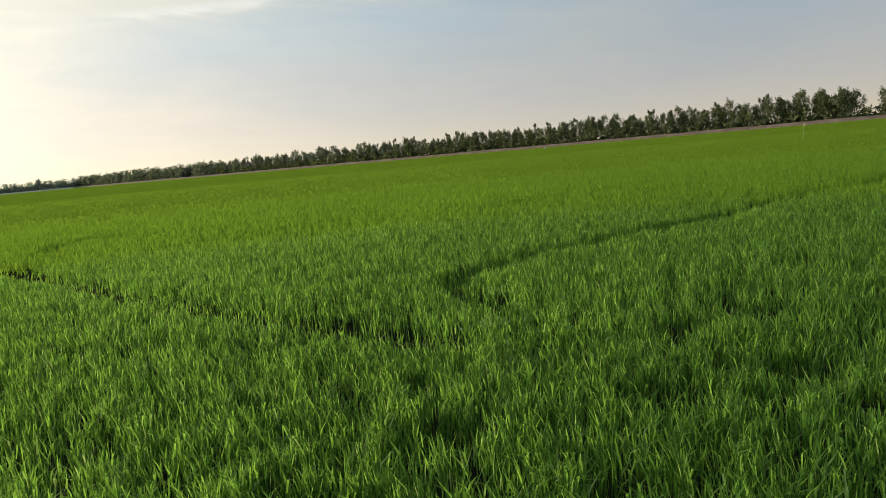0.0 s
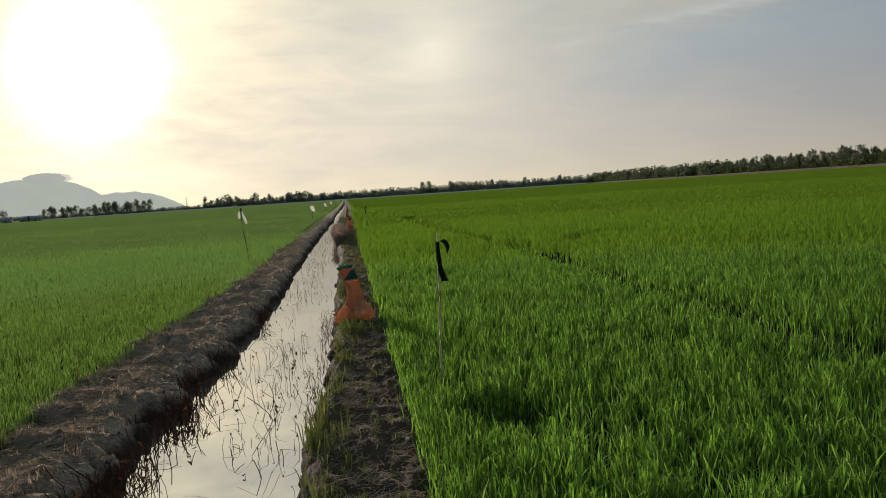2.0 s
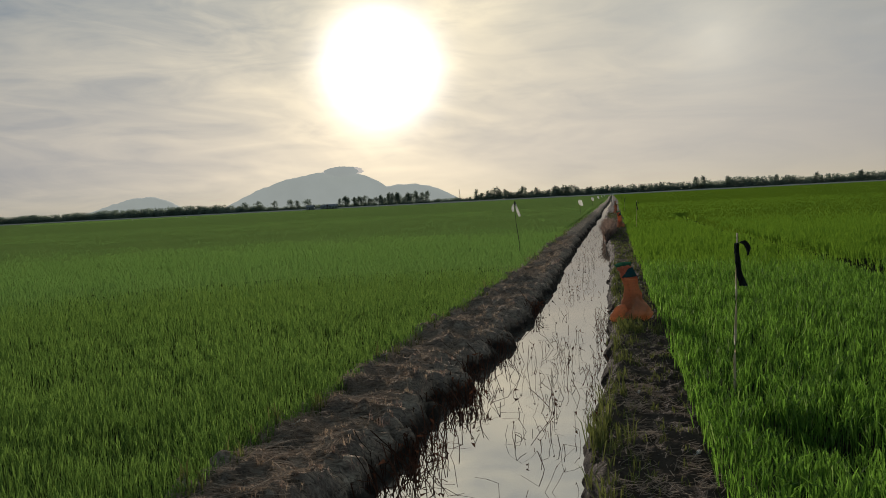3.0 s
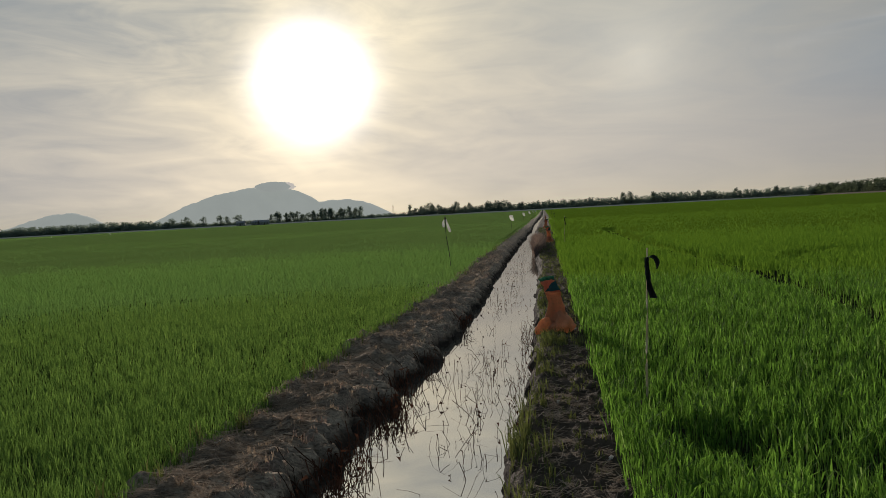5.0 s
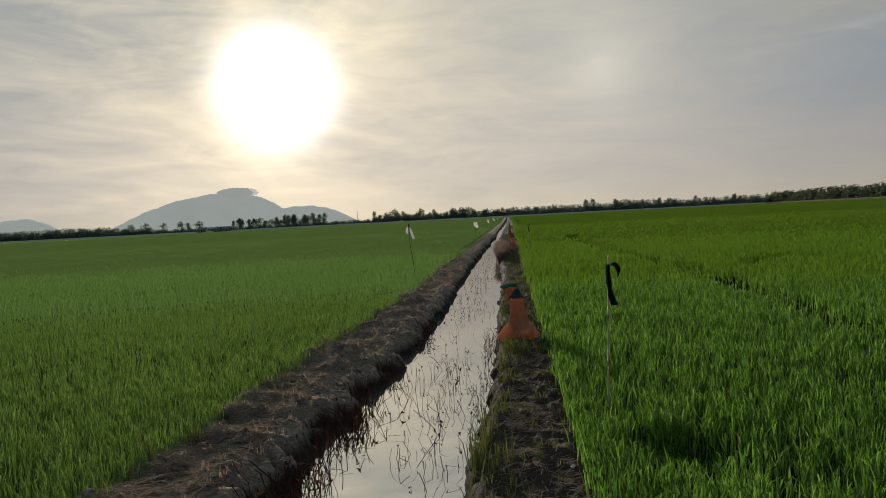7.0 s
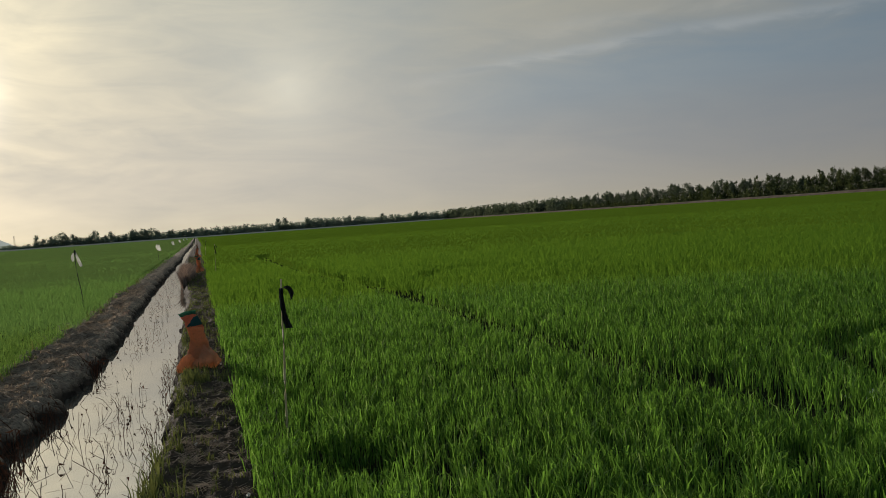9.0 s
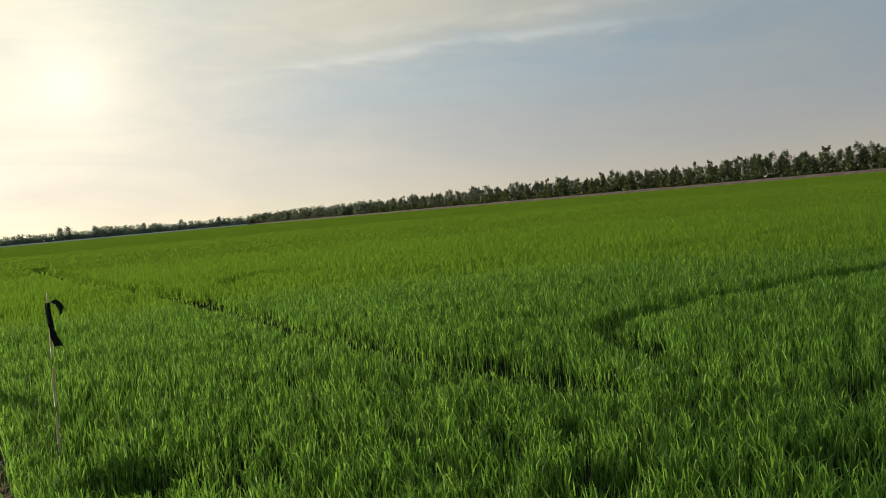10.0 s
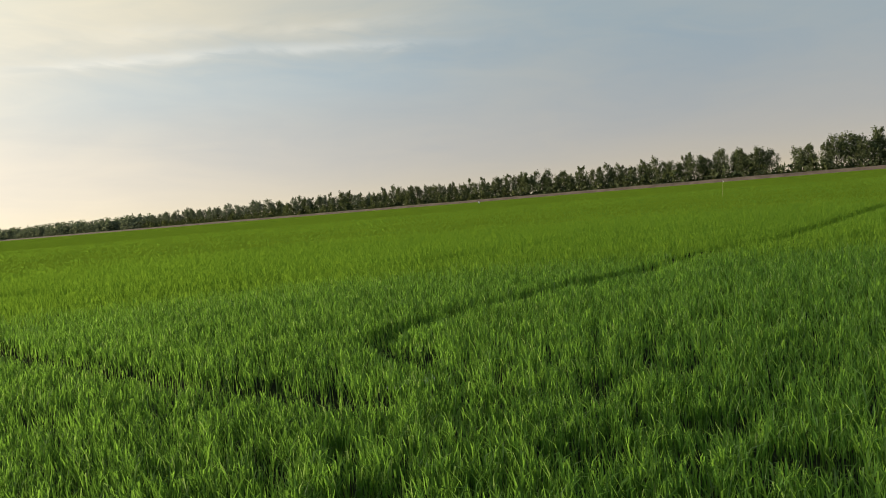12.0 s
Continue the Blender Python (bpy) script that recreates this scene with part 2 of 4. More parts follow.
def bank(g):
    """Wet mud low down; the far bank's top is thatched with dry straw, the near one trodden and strewn with it."""
    p = place(g)
    sep = g.n("ShaderNodeSeparateXYZ")
    g.link(p, sep.inputs[0])
    a, b = g.noise(p, 5.0, 6.0, 0.65), g.noise(p, 38.0, 4.0, 0.7)
    strand = g.noise(g.scaled(p, (9.0, 70.0, 30.0), 0.12), 1.0, 4.0, 0.65, 0.6)
    wet = g.mix(g.ramp(a, (0.35, 0.0), (0.7, 1.0)), (0.026, 0.019, 0.015), (0.105, 0.078, 0.058))
    dry = g.mix(g.ramp(strand, (0.32, 0.0), (0.66, 1.0)), (0.12, 0.083, 0.058), (0.70, 0.535, 0.38))
    dry = g.mix(g.ramp(a, (0.40, 0.0), (0.62, 0.55)), dry, (0.19, 0.145, 0.118))
    level = g.math("ADD", sep.outputs[2], g.math("MULTIPLY", g.math("SUBTRACT", g.noise(p, 7.0, 5.0, 0.7), 0.5), 0.20))
    up = g.ramp(g.math("MULTIPLY", g.math("ADD", level, 0.145), 11.0), (0.0, 0.0), (1.0, 1.0))
    side = g.ramp(g.math("ADD", g.math("MULTIPLY", sep.outputs[0], -1.0), 0.0), (0.85, 0.10), (0.95, 1.0))
    c = g.mix(g.math("MULTIPLY", up, side), wet, dry)
    c = g.mix(g.math("MULTIPLY", b, 0.35), c, (0.02, 0.015, 0.011))
    height = g.math("ADD", g.math("MULTIPLY", b, 0.6), g.math("MULTIPLY", strand, 0.8))
    return surface(g, c, g.ramp(b, (0.3, 0.7), (0.7, 0.95)), 0.08, bump(g, height, 0.9, 0.03))


BANK = material("mud_and_straw_bank", bank)
SOIL = material("paddy_soil", mud((0.014, 0.018, 0.010), (0.042, 0.045, 0.024), 3.0, 0.0))
DIKE = material("dike_earth", mud((0.12, 0.088, 0.066), (0.24, 0.18, 0.14), 0.25))
ROAD = material("pale_dike", mud((0.52, 0.47, 0.38), (0.68, 0.62, 0.51), 0.1))
STRAW = material("dry_straw", leafy((0.18, 0.137, 0.105), (0.54, 0.43, 0.33), 0.4, (1.08, 1.0, 0.85), 2.0))
REED = material("dead_reed", leafy((0.022, 0.012, 0.009), (0.150, 0.066, 0.040), 0.2, (1.1, 1.0, 0.8), 3.0))
DEAD_GRASS = material("dead_grass", leafy((0.17, 0.125, 0.11), (0.40, 0.30, 0.255), 0.4, (1.1, 1.0, 0.85), 1.0))
BARK = material("bark", mud((0.05, 0.04, 0.03), (0.16, 0.13, 0.1), 2.0))


def cane(g):
    p = place(g)
    grain = g.noise(g.scaled(p, (1.0, 1.0, 0.15)), 90.0, 4.0, 0.6)
    c = g.mix(g.ramp(g.noise(p, 7.0, 4.0), (0.35, 0.0), (0.65, 1.0)), (0.52, 0.38, 0.18), (0.78, 0.62, 0.36))
    return surface(g, c, g.ramp(grain, (0.3, 0.55), (0.7, 0.7)), 0.4, bump(g, grain, 0.2, 0.002))


BAMBOO = material("bamboo_cane", cane)
DARK_CANE = material("dark_cane", mud((0.05, 0.05, 0.045), (0.12, 0.11, 0.09), 12.0))


def cloth(colour, through, grain=160.0, rough=0.7):
    def make(g):
        p = place(g)
        w = g.noise(p, 9.0, 4.0)
        c = g.mix(w, tuple(v * 0.75 for v in colour), tuple(min(v * 1.2, 0.9) for v in colour))
        c = g.mix(g.ramp(g.noise(p, 30.0, 5.0, 0.7), (0.5, 0.0), (0.75, 0.45)), c, (0.30, 0.24, 0.17) if max(colour) > 0.3 else colour)
        # soft folds running down the cloth, and its weave
        fold = g.noise(g.scaled(p, (1.0, 1.0, 0.45)), 24.0, 3.0, 0.5, 0.8)
        height = g.math("ADD", g.math("MULTIPLY", fold, 1.0), g.math("MULTIPLY", g.noise(p, grain, 2.0), 0.08))
        b = surface(g, c, rough, 0.3, bump(g, height, 0.9, 0.035))
        tr = g.n("ShaderNodeBsdfTranslucent")
        g.link(c, tr.inputs[0])
        m = g.n("ShaderNodeMixShader")
        m.inputs[0].default_value = through
        g.link(b, m.inputs[1])
        g.link(tr.outputs[0], m.inputs[2])
        return m.outputs[0]
    return make


ORANGE = material("orange_woven_plastic", cloth((0.80, 0.45, 0.26), 0.62))
THIN_ORANGE = material("thin_orange_plastic", cloth((0.80, 0.42, 0.23), 0.72))
GREEN_PRINT = material("green_print", cloth((0.05, 0.20, 0.12), 0.4))
TEAL_PRINT = material("teal_print", cloth((0.04, 0.16, 0.17), 0.25))
PALE_PRINT = material("pale_print", cloth((0.74, 0.33, 0.21), 0.5))
BLACK_CLOTH = material("black_plastic_film", cloth((0.012, 0.016, 0.018), 0.08, 90.0, 0.45))
WHITE_CLOTH = material("white_plastic_film", cloth((0.75, 0.75, 0.70), 0.45, 90.0, 0.5))


def water(g):
    p = place(g)
    ripple = g.noise(g.scaled(p, (1.0, 0.5, 1.0)), 7.0, 3.0)
    nm = bump(g, ripple, 0.03, 0.01)
    silt = surface(g, (0.14, 0.12, 0.095), 0.6, 0.0)
    film, fres, m = g.n("ShaderNodeBsdfGlossy"), g.n("ShaderNodeFresnel"), g.n("ShaderNodeMixShader")
    film.inputs["Roughness"].default_value, fres.inputs["IOR"].default_value = 0.015, 22.0
    g.link(nm, film.inputs["Normal"])
    g.link(fres.outputs[0], m.inputs[0])
    g.link(silt, m.inputs[1])
    g.link(film.outputs[0], m.inputs[2])
    return m.outputs[0]


WATER = material("ditch_water", water)


# Far hills and cloud: the pale haze before them is given as emission.
def haze_glow(colour, glow):
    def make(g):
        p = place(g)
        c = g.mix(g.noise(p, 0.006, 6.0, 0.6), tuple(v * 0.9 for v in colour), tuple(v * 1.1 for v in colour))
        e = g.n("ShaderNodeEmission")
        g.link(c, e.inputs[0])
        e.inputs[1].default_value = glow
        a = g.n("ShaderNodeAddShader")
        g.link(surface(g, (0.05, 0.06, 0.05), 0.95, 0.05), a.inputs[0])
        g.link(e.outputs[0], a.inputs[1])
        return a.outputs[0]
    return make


MOUNTAIN = material("far_mountain_glow", haze_glow((0.57, 0.615, 0.535), 0.88))
CLOUD_RIM_GLOW = material("cloud_rim_glow", haze_glow((0.95, 0.88, 0.74), 0.95))
CAP_CLOUD = material("cap_cloud", haze_glow((0.575, 0.615, 0.54), 0.89))
PLASTER = material("pale_plaster", mud((0.35, 0.36, 0.36), (0.5, 0.5, 0.48), 0.3))
ROOF = material("grey_roof_sheet", mud((0.22, 0.23, 0.24), (0.34, 0.34, 0.34), 0.4))
STEEL = material("galvanised_steel", mud((0.2, 0.2, 0.2), (0.3, 0.3, 0.3), 1.0))

# ---- mesh helpers ----


def vnoise(x, y, seed=0):
    """Smooth value noise on arrays, 0 to 1."""
    xi, yi = np.floor(x).astype(np.int64), np.floor(y).astype(np.int64)
    fx, fy = x - xi, y - yi
    fx, fy = fx * fx * (3 - 2 * fx), fy * fy * (3 - 2 * fy)

    def h(a, b):
        n = (a * 374761393 + b * 668265263 + seed * 974634777) & 0x7FFFFFFF
        n = ((n ^ (n >> 13)) * 1274126177) & 0x7FFFFFFF
        return ((n ^ (n >> 16)) & 0xFFFF) / 65535.0
    return (h(xi, yi) * (1 - fx) + h(xi + 1, yi) * fx) * (1 - fy) + (h(xi, yi + 1) * (1 - fx) + h(xi + 1, yi + 1) * fx) * fy


def fbm(x, y, seed=0, octaves=4):
    out, amp, tot = 0.0, 1.0, 0.0
    for k in range(octaves):
        out, tot = out + amp * vnoise(x * 2 ** k, y * 2 ** k, seed + k), tot + amp
        amp *= 0.5
    return out / tot


def mesh_of(name, verts, faces, mat, smooth=False):
    """A mesh from arrays: verts (n, 3), faces (m, 3 or 4)."""
    me = bpy.data.meshes.new(name)
    verts, faces = np.asarray(verts, np.float32), np.asarray(faces, np.int32)
    m, k = faces.shape
    me.vertices.add(len(verts))
    me.vertices.foreach_set("co", verts.ravel())
    me.loops.add(m * k)
    me.loops.foreach_set("vertex_index", faces.ravel())
    me.polygons.add(m)
    me.polygons.foreach_set("loop_start", np.arange(0, m * k, k, dtype=np.int32))
    me.update(calc_edges=True)
    me.validate()
    me.polygons.foreach_set("use_smooth", np.full(m, smooth))
    me.materials.append(mat)
    return me


def grid_mesh(name, xs, ys, zf, mat):
    gx, gy = np.meshgrid(xs, ys)
    z = zf(gx, gy)
    n, m = len(xs), len(ys)
    i = (np.arange(m - 1)[:, None] * n + np.arange(n - 1)[None, :]).ravel()
    return mesh_of(name, np.stack([gx, gy, z], -1).reshape(-1, 3), np.stack([i, i + 1, i + n + 1, i + n], 1), mat, True)


def part(name, bm, mat, parent=None, label=""):
    me = bpy.data.meshes.new(name)
    bm.to_mesh(me)
    bm.free()
    me.materials.append(mat)
    for p in me.polygons:
        p.use_smooth = True
    ob = new(name, me)
    ob.parent = parent
    return tagged(ob, label)


def tube(path, radii, sides=8):
    """A closed tube along a path of points."""
    bm = bmesh.new()
    rings = []
    for i, (p, r) in enumerate(zip(path, radii)):
        a, b = Vector(path[max(i - 1, 0)]), Vector(path[min(i + 1, len(path) - 1)])
        q = (b - a).to_track_quat("Z", "Y")
        rings.append([bm.verts.new(Vector(p) + q @ Vector((math.cos(k * 2 * math.pi / sides) * r, math.sin(k * 2 * math.pi / sides) * r, 0))) for k in range(sides)])
    for a, b in zip(rings, rings[1:]):
        for k in range(sides):
            bm.faces.new((a[k], a[(k + 1) % sides], b[(k + 1) % sides], b[k]))
    bm.faces.new(rings[0][::-1])
    bm.faces.new(rings[-1])
    return bm


rng = np.random.default_rng(7)

# ---- ground, banks and ditch ----
FIELD_Z, CROP_Z = -0.12, 0.19


def smooth(a, b, v):
    f = np.clip((v - a) / (b - a), 0, 1)
    return f * f * (3 - 2 * f)


def edges(y):
    """x of: rice on the far side, bank, water's edges, bank, rice on the near side."""
    w = smooth(12, 60, y)
    wob = (fbm(y * 1.6, y * 0 + 3.1, 11, 4) - 0.5)
    wob2 = (fbm(y * 1.6, y * 0 + 7.7, 12, 4) - 0.5)
    left_out = -2.35 + 0.28 * smooth(6, 15, y) + 0.30 * w + 0.14 * wob2 + 0.45 * smooth(60, 150, y)
    # the far end swings a little to the side
    swing = 0.45 * smooth(60, 150, y)
    left_in = -1.56 + 0.25 * smooth(5, 11, y) + 0.24 * smooth(28, 60, y) + 0.20 * wob + swing
    right_in = -0.25 + 0.07 * smooth(5.5, 7.5, y) - 0.26 * smooth(20, 28, y) - 0.16 * smooth(30, 54, y) + 0.16 * wob2 + swing
    right_out = 0.38 + 0.12 * w + 0.10 * wob + swing
    return left_out, left_in, right_in, right_out


def bank_height(x, y):
    lo, li, ri, ro = edges(y)
    u, v = 0.82 * x + 0.57 * y, 0.82 * y - 0.57 * x
    n1 = fbm(u * 5, v * 5, 21, 4) - 0.5
    n2 = fbm(v * 17, u * 17, 31, 3) - 0.5
    n3 = fbm(x * 1.3, y * 1.3, 41, 3) - 0.5
    # clods cut by the spade and laid crosswise on the far bank
    clod = fbm(x * 1.5 + 0.35 * y, y * 3.4, 24, 2) - 0.5
    comb = 0.25 - 2 * np.abs(fbm(x * 2.4, y * 9.0, 25, 2) - 0.5)
    left_top = -0.01 + 0.14 * clod + 0.17 * comb + 0.13 * n2 + 0.07 * n1 + 0.03 * n3 + 0.07 * (fbm(x * 11, y * 11, 26, 2) - 0.5)
    right_top = -0.03 + 0.085 * n1 + 0.09 * n2 + 0.06 * n3 + 0.05 * (fbm(x * 11, y * 11, 27, 2) - 0.5) - 0.03 * smooth(0.1, 0.5, x - ri)
    bed = -0.45 + 0.1 * n3
    z = np.where(x < (li + ri) / 2, left_top, right_top)
    z = z + (bed - z) * smooth(-0.08, 0.15, x - li + 0.34 * clod + 0.24 * n1 + 0.16 * n2) * smooth(-0.10, 0.16, ri - x + 0.16 * n1 + 0.08 * n2)
    z = z + (FIELD_Z - 0.03 - z) * smooth(0.02, 0.28, lo - x + 0.15 * n1)
    z = z + (FIELD_Z - 0.03 - z) * smooth(0.0, 0.20, x - ro + 0.12 * n1)
    return z


tagged(new("ground", grid_mesh("ground", np.concatenate([[-5000, -1200, -300, -60, -15], [-5, -3.75, -2.74, -2.69, 0.74, 0.79, 2.5, 5], [15, 60, 300, 1200, 5000]]),
                               np.array([-5000, -1000, -200, -40, 0, 40, 200, 1000, 5000.0]), lambda x, y: np.where(np.abs(x + 0.97) < 1.73, -0.6, FIELD_Z - 0.03), SOIL)),
       "dark wet paddy soil under the rice", "ground", kind="structure")
for nm, xs, ys in (("bank_behind", np.arange(-2.75, 0.80, 0.07), np.arange(-40, -3.99, 0.2)),
                   ("bank_near", np.arange(-2.75, 0.80, 0.03), np.arange(-4, 14.01, 0.035)),
                   ("bank_middle", np.arange(-2.75, 0.80, 0.05), np.arange(14, 60.01, 0.11)),
                   ("bank_far", np.arange(-2.75, 1.40, 0.12), np.arange(60, 640.1, 1.0))):
    me = grid_mesh(nm, xs, ys, bank_height, BANK)
    tagged(new(nm, me), "lumpy mud banks along the ditch, one thatched with straw", "bank", kind="structure")
tagged(new("water", grid_mesh("water", np.linspace(-2.2, 0.25, 3), np.linspace(-40, 640, 60), lambda x, y: x * 0 - 0.2, WATER)),
       "still brown water in the ditch reflecting the sky", "water", kind="structure")

# ---- rice crop ----
ruts = []


def rut(path, wander):
    """A wheel track through the crop along a line of points."""
    for (ax, ay), (bx, by) in zip(path, path[1:]):
        steps = max(2, int(math.hypot(bx - ax, by - ay) / 0.2))
        for k in range(steps):
            f = k / steps
            ruts.append((ax + (bx - ax) * f + wander * math.sin(len(ruts) * 0.37), ay + (by - ay) * f + wander * math.sin(len(ruts) * 0.9)))


rut([(4.0, 3.6), (3.92, 6.4), (3.88, 8.5), (4.02, 12.1), (4.15, 17.0), (3.9, 22.0), (3.7, 30.0), (3.9, 46.0)], 0.05)
rut([(5.3, 4.4), (5.7, 5.2), (6.3, 5.55), (7.2, 5.7), (8.3, 5.6), (10.0, 5.35), (11.4, 5.05), (14.3, 4.95), (17.8, 4.3), (23.0, 4.2), (29.0, 4.0), (40.0, 3.2), (60.0, 2.0)], 0.05)
rut([(5.65, 17.8), (6.2, 19.2), (7.2, 20.1), (8.6, 19.8)], 0.05)
rut([(13.4, 11.7), (15.5, 11.3), (19.6, 10.4)], 0.12)
RUTS = np.array(ruts)
BARE = [(0.66, 5.2, 0.16), (0.98, 4.42, 0.30), (1.03, 4.05, 0.14), (2.85, 2.45, 0.17), (4.59, 1.35, 0.25), (3.77, 1.79, 0.2), (5.73, 2.06, 0.22), (5.1, 2.4, 0.2), (2.73, 1.44, 0.14), (4.21, 0.74, 0.22), (5.3, 4.35, 0.2), (4.25, 6.85, 0.16), (4.3, 8.7, 0.16), (4.2, 10.2, 0.17), (4.6, 7.6, 0.13)]


def rut_distance(x, y):
    cell, out = {}, np.full(len(x), 9.0)
    key = np.floor(RUTS / 1.0).astype(int)
    for k, c in enumerate(map(tuple, key)):
        for dx in (-1, 0, 1):
            for dy in (-1, 0, 1):
                cell.setdefault((c[0] + dx, c[1] + dy), []).append(k)
    code = np.floor(x).astype(int) * 100003 + np.floor(y).astype(int)
    order = np.argsort(code)
    cuts = np.flatnonzero(np.diff(code[order])) + 1
    for idx in np.split(order, cuts):
        c = (int(np.floor(x[idx[0]])), int(np.floor(y[idx[0]])))
        if c in cell:
            r = RUTS[cell[c]]
            out[idx] = np.sqrt(((x[idx, None] - r[None, :, 0]) ** 2 + (y[idx, None] - r[None, :, 1]) ** 2).min(1))
    return out


def crop_level(x, y):
    """0 where nothing grows, 1 where the crop stands full."""
    d = rut_distance(x, y)
    r = np.hypot(x, y)
    ragged = 0.05 * (fbm(x * 1.1, y * 1.1, 58, 3) - 0.5)
    # the bent track has half grown over
    grown = np.where(x > 4.9, 1.0, 0.0)
    f = 0.06 + 0.32 * grown
    f = f + (1 - f) * smooth(0.11 + 0.0035 * r, 0.25 + 0.008 * r, d + ragged + 0.05 * grown)
    for bx, by, br in BARE:
        f = f * (0.12 + 0.88 * smooth(br * 0.3, br * 1.25, np.hypot(x - bx, y - by) + 0.35 * br * (fbm(x * 4, y * 4, 59, 3) - 0.5) * 2))
    return f


def blades(r0, r1, a0, a1, per_m2, width, tall, leaves, joints, side):
    """Plants in a ring sector (azimuths from the ditch, degrees), each a fan of blades."""
    # neighbouring rings run into one another
    ra, rb = r0 * 0.84, r1 * 1.16
    area = math.pi * (rb * rb - ra * ra) * (a1 - a0) / 360
    n = int(area * per_m2)
    r = np.sqrt(rng.uniform(ra * ra, rb * rb, n))
    a = np.radians(rng.uniform(a0, a1, n))
    x, y = r * np.sin(a), r * np.cos(a)
    lo, li, ri, ro = edges(y)
    ok = (x > ro + 0.02) & (x < 214) if side > 0 else (x < lo + 0.08)
    level = crop_level(x, y)
    patch = fbm(x * 1.6, y * 1.6, 51, 3)
    tuft = vnoise(x * 10.5, y * 10.5, 55)
    clump = vnoise(x * 4.2 + 9, y * 4.2, 57)
    near = np.clip((15 - r) / 8, 0, 1) * (0.85 if side > 0 else 0.5)
    tuft = smooth(0.30, 0.62, 0.68 * tuft + 0.32 * clump)
    ok &= rng.uniform(0, 1, n) < np.clip(level ** 0.6 * (0.78 + 0.25 * patch) * (1 + (1.5 * tuft - 0.75) * near), 0, 1)
    ok &= rng.uniform(0, 1, n) < smooth(ra, r0 * 1.16, r) * (1 - smooth(r1 * 0.84, rb, r))
    x, y, level, patch, tuft, near = x[ok], y[ok], level[ok], patch[ok], tuft[ok], near[ok]
    n = len(x)
    size = tall * (1 + (0.10 * tuft - 0.07) * near) * (0.88 + 0.14 * patch + 0.20 * fbm(x * 0.28, y * 0.42, 61, 3)) * (0.36 + 0.64 * level)
    V, F, count = [], [], 0
    z0 = np.full(n, FIELD_Z - 0.03)
    short = 1.0 if side > 0 else 0.72
    for k in range(leaves):
        # leaf 0 is the upright shoot; the others part from it near the top and arch outwards, tips level with the crop
        h = size * rng.uniform(0.86, 1.06, n)
        az = rng.uniform(0, 2 * math.pi, n)
        dx, dy = np.cos(az), np.sin(az)
        if k == 0:
            a0, a1, long, zb = rng.uniform(0.0, 0.10, n), rng.uniform(0.03, 0.3, n), h * 0.95, z0
        else:
            a0 = rng.uniform(0.03, 0.45, n)
            a1 = a0 + rng.uniform(0.0, 1.0, n) ** 2.0 * 1.25
            long = h * rng.uniform(0.32, 0.62, n) * short
            zb = z0 + h * rng.uniform(0.80, 1.04, n) - long * (0.5 * np.cos(a0) + 0.5 * np.maximum(np.cos(a1), 0.2))
        bx, by = x + rng.normal(0, 0.010 + width * 0.8, n), y + rng.normal(0, 0.010 + width * 0.8, n)
        face = az + math.pi / 2 + rng.normal(0, 0.5, n)
        wide = width * rng.uniform(0.7, 1.25, n) * (0.75 if k == 0 and joints == 2 else 1.0)
        w = np.stack([np.cos(face) * wide, np.sin(face) * wide, np.zeros(n)], 1)
        base = np.stack([bx, by, zb], 1)
        r1, z1 = long * 0.5 * np.sin(a0), zb + long * 0.5 * np.cos(a0)
        r2, z2 = r1 + long * 0.5 * np.sin(a1), z1 + long * 0.5 * np.cos(a1)
        mid = np.stack([bx + dx * r1, by + dy * r1, z1], 1)
        tip = np.stack([bx + dx * r2, by + dy * r2, z2], 1)
        if joints == 2:
            V.append(np.stack([base - w * 0.35, base + w * 0.35, mid - w * 0.5, mid + w * 0.5, tip], 1).reshape(-1, 3))
            i = count + np.arange(n) * 5
            F.append(np.concatenate([np.stack([i, i + 1, i + 3], 1), np.stack([i, i + 3, i + 2], 1), np.stack([i + 2, i + 3, i + 4], 1)]))
            count += 5 * n
        else:
            V.append(np.stack([base - w * 0.6, base + w * 0.6, tip], 1).reshape(-1, 3))
            i = count + np.arange(n) * 3
            F.append(np.stack([i, i + 1, i + 2], 1))
            count += 3 * n
    return np.concatenate(V), np.concatenate(F)


def crop(name, side, sectors, mat, label):
    V, F, count = [], [], 0
    for sec in sectors:
        v, f = blades(*sec, side)
        V.append(v)
        F.append(f + count)
        count += len(v)
    tagged(new(name, mesh_of(name, np.concatenate(V), np.concatenate(F), mat)), label, "rice", kind="stuff")


TALL = 0.315
FINE_RICE = "fine short young rice, dull green blades"
NEAR_RICE, FAR_RICE = "dense young rice, bright green upright blades", "wide green field of young rice reaching the dikes"
crop("rice_crop", 1, [(1.0, 5.5, -2, 92, 430, 0.0088, TALL, 6, 2), (5.5, 14.0, -1, 90, 265, 0.0094, TALL, 5, 2), (0.6, 4.0, 92, 180, 200, 0.009, TALL, 5, 2), (3.0, 14.0, 90, 180, 45, 0.028, TALL, 4, 1), (14.0, 40.0, 88, 180, 7, 0.06, TALL, 3, 1)], RICE, NEAR_RICE)
crop("rice_crop", -1, [(2.4, 7.0, -50, -14, 960, 0.0046, TALL * 0.86, 4, 2), (7.0, 14.0, -49, -8, 400, 0.0062, TALL * 0.86, 4, 2), (2.4, 5.0, -180, -50, 140, 0.009, TALL, 5, 2), (3.5, 14.0, -180, -49, 45, 0.026, TALL * 0.86, 4, 1), (14.0, 40.0, -180, -50, 7, 0.06, TALL * 0.86, 3, 1)], RICE_FINE, FINE_RICE)
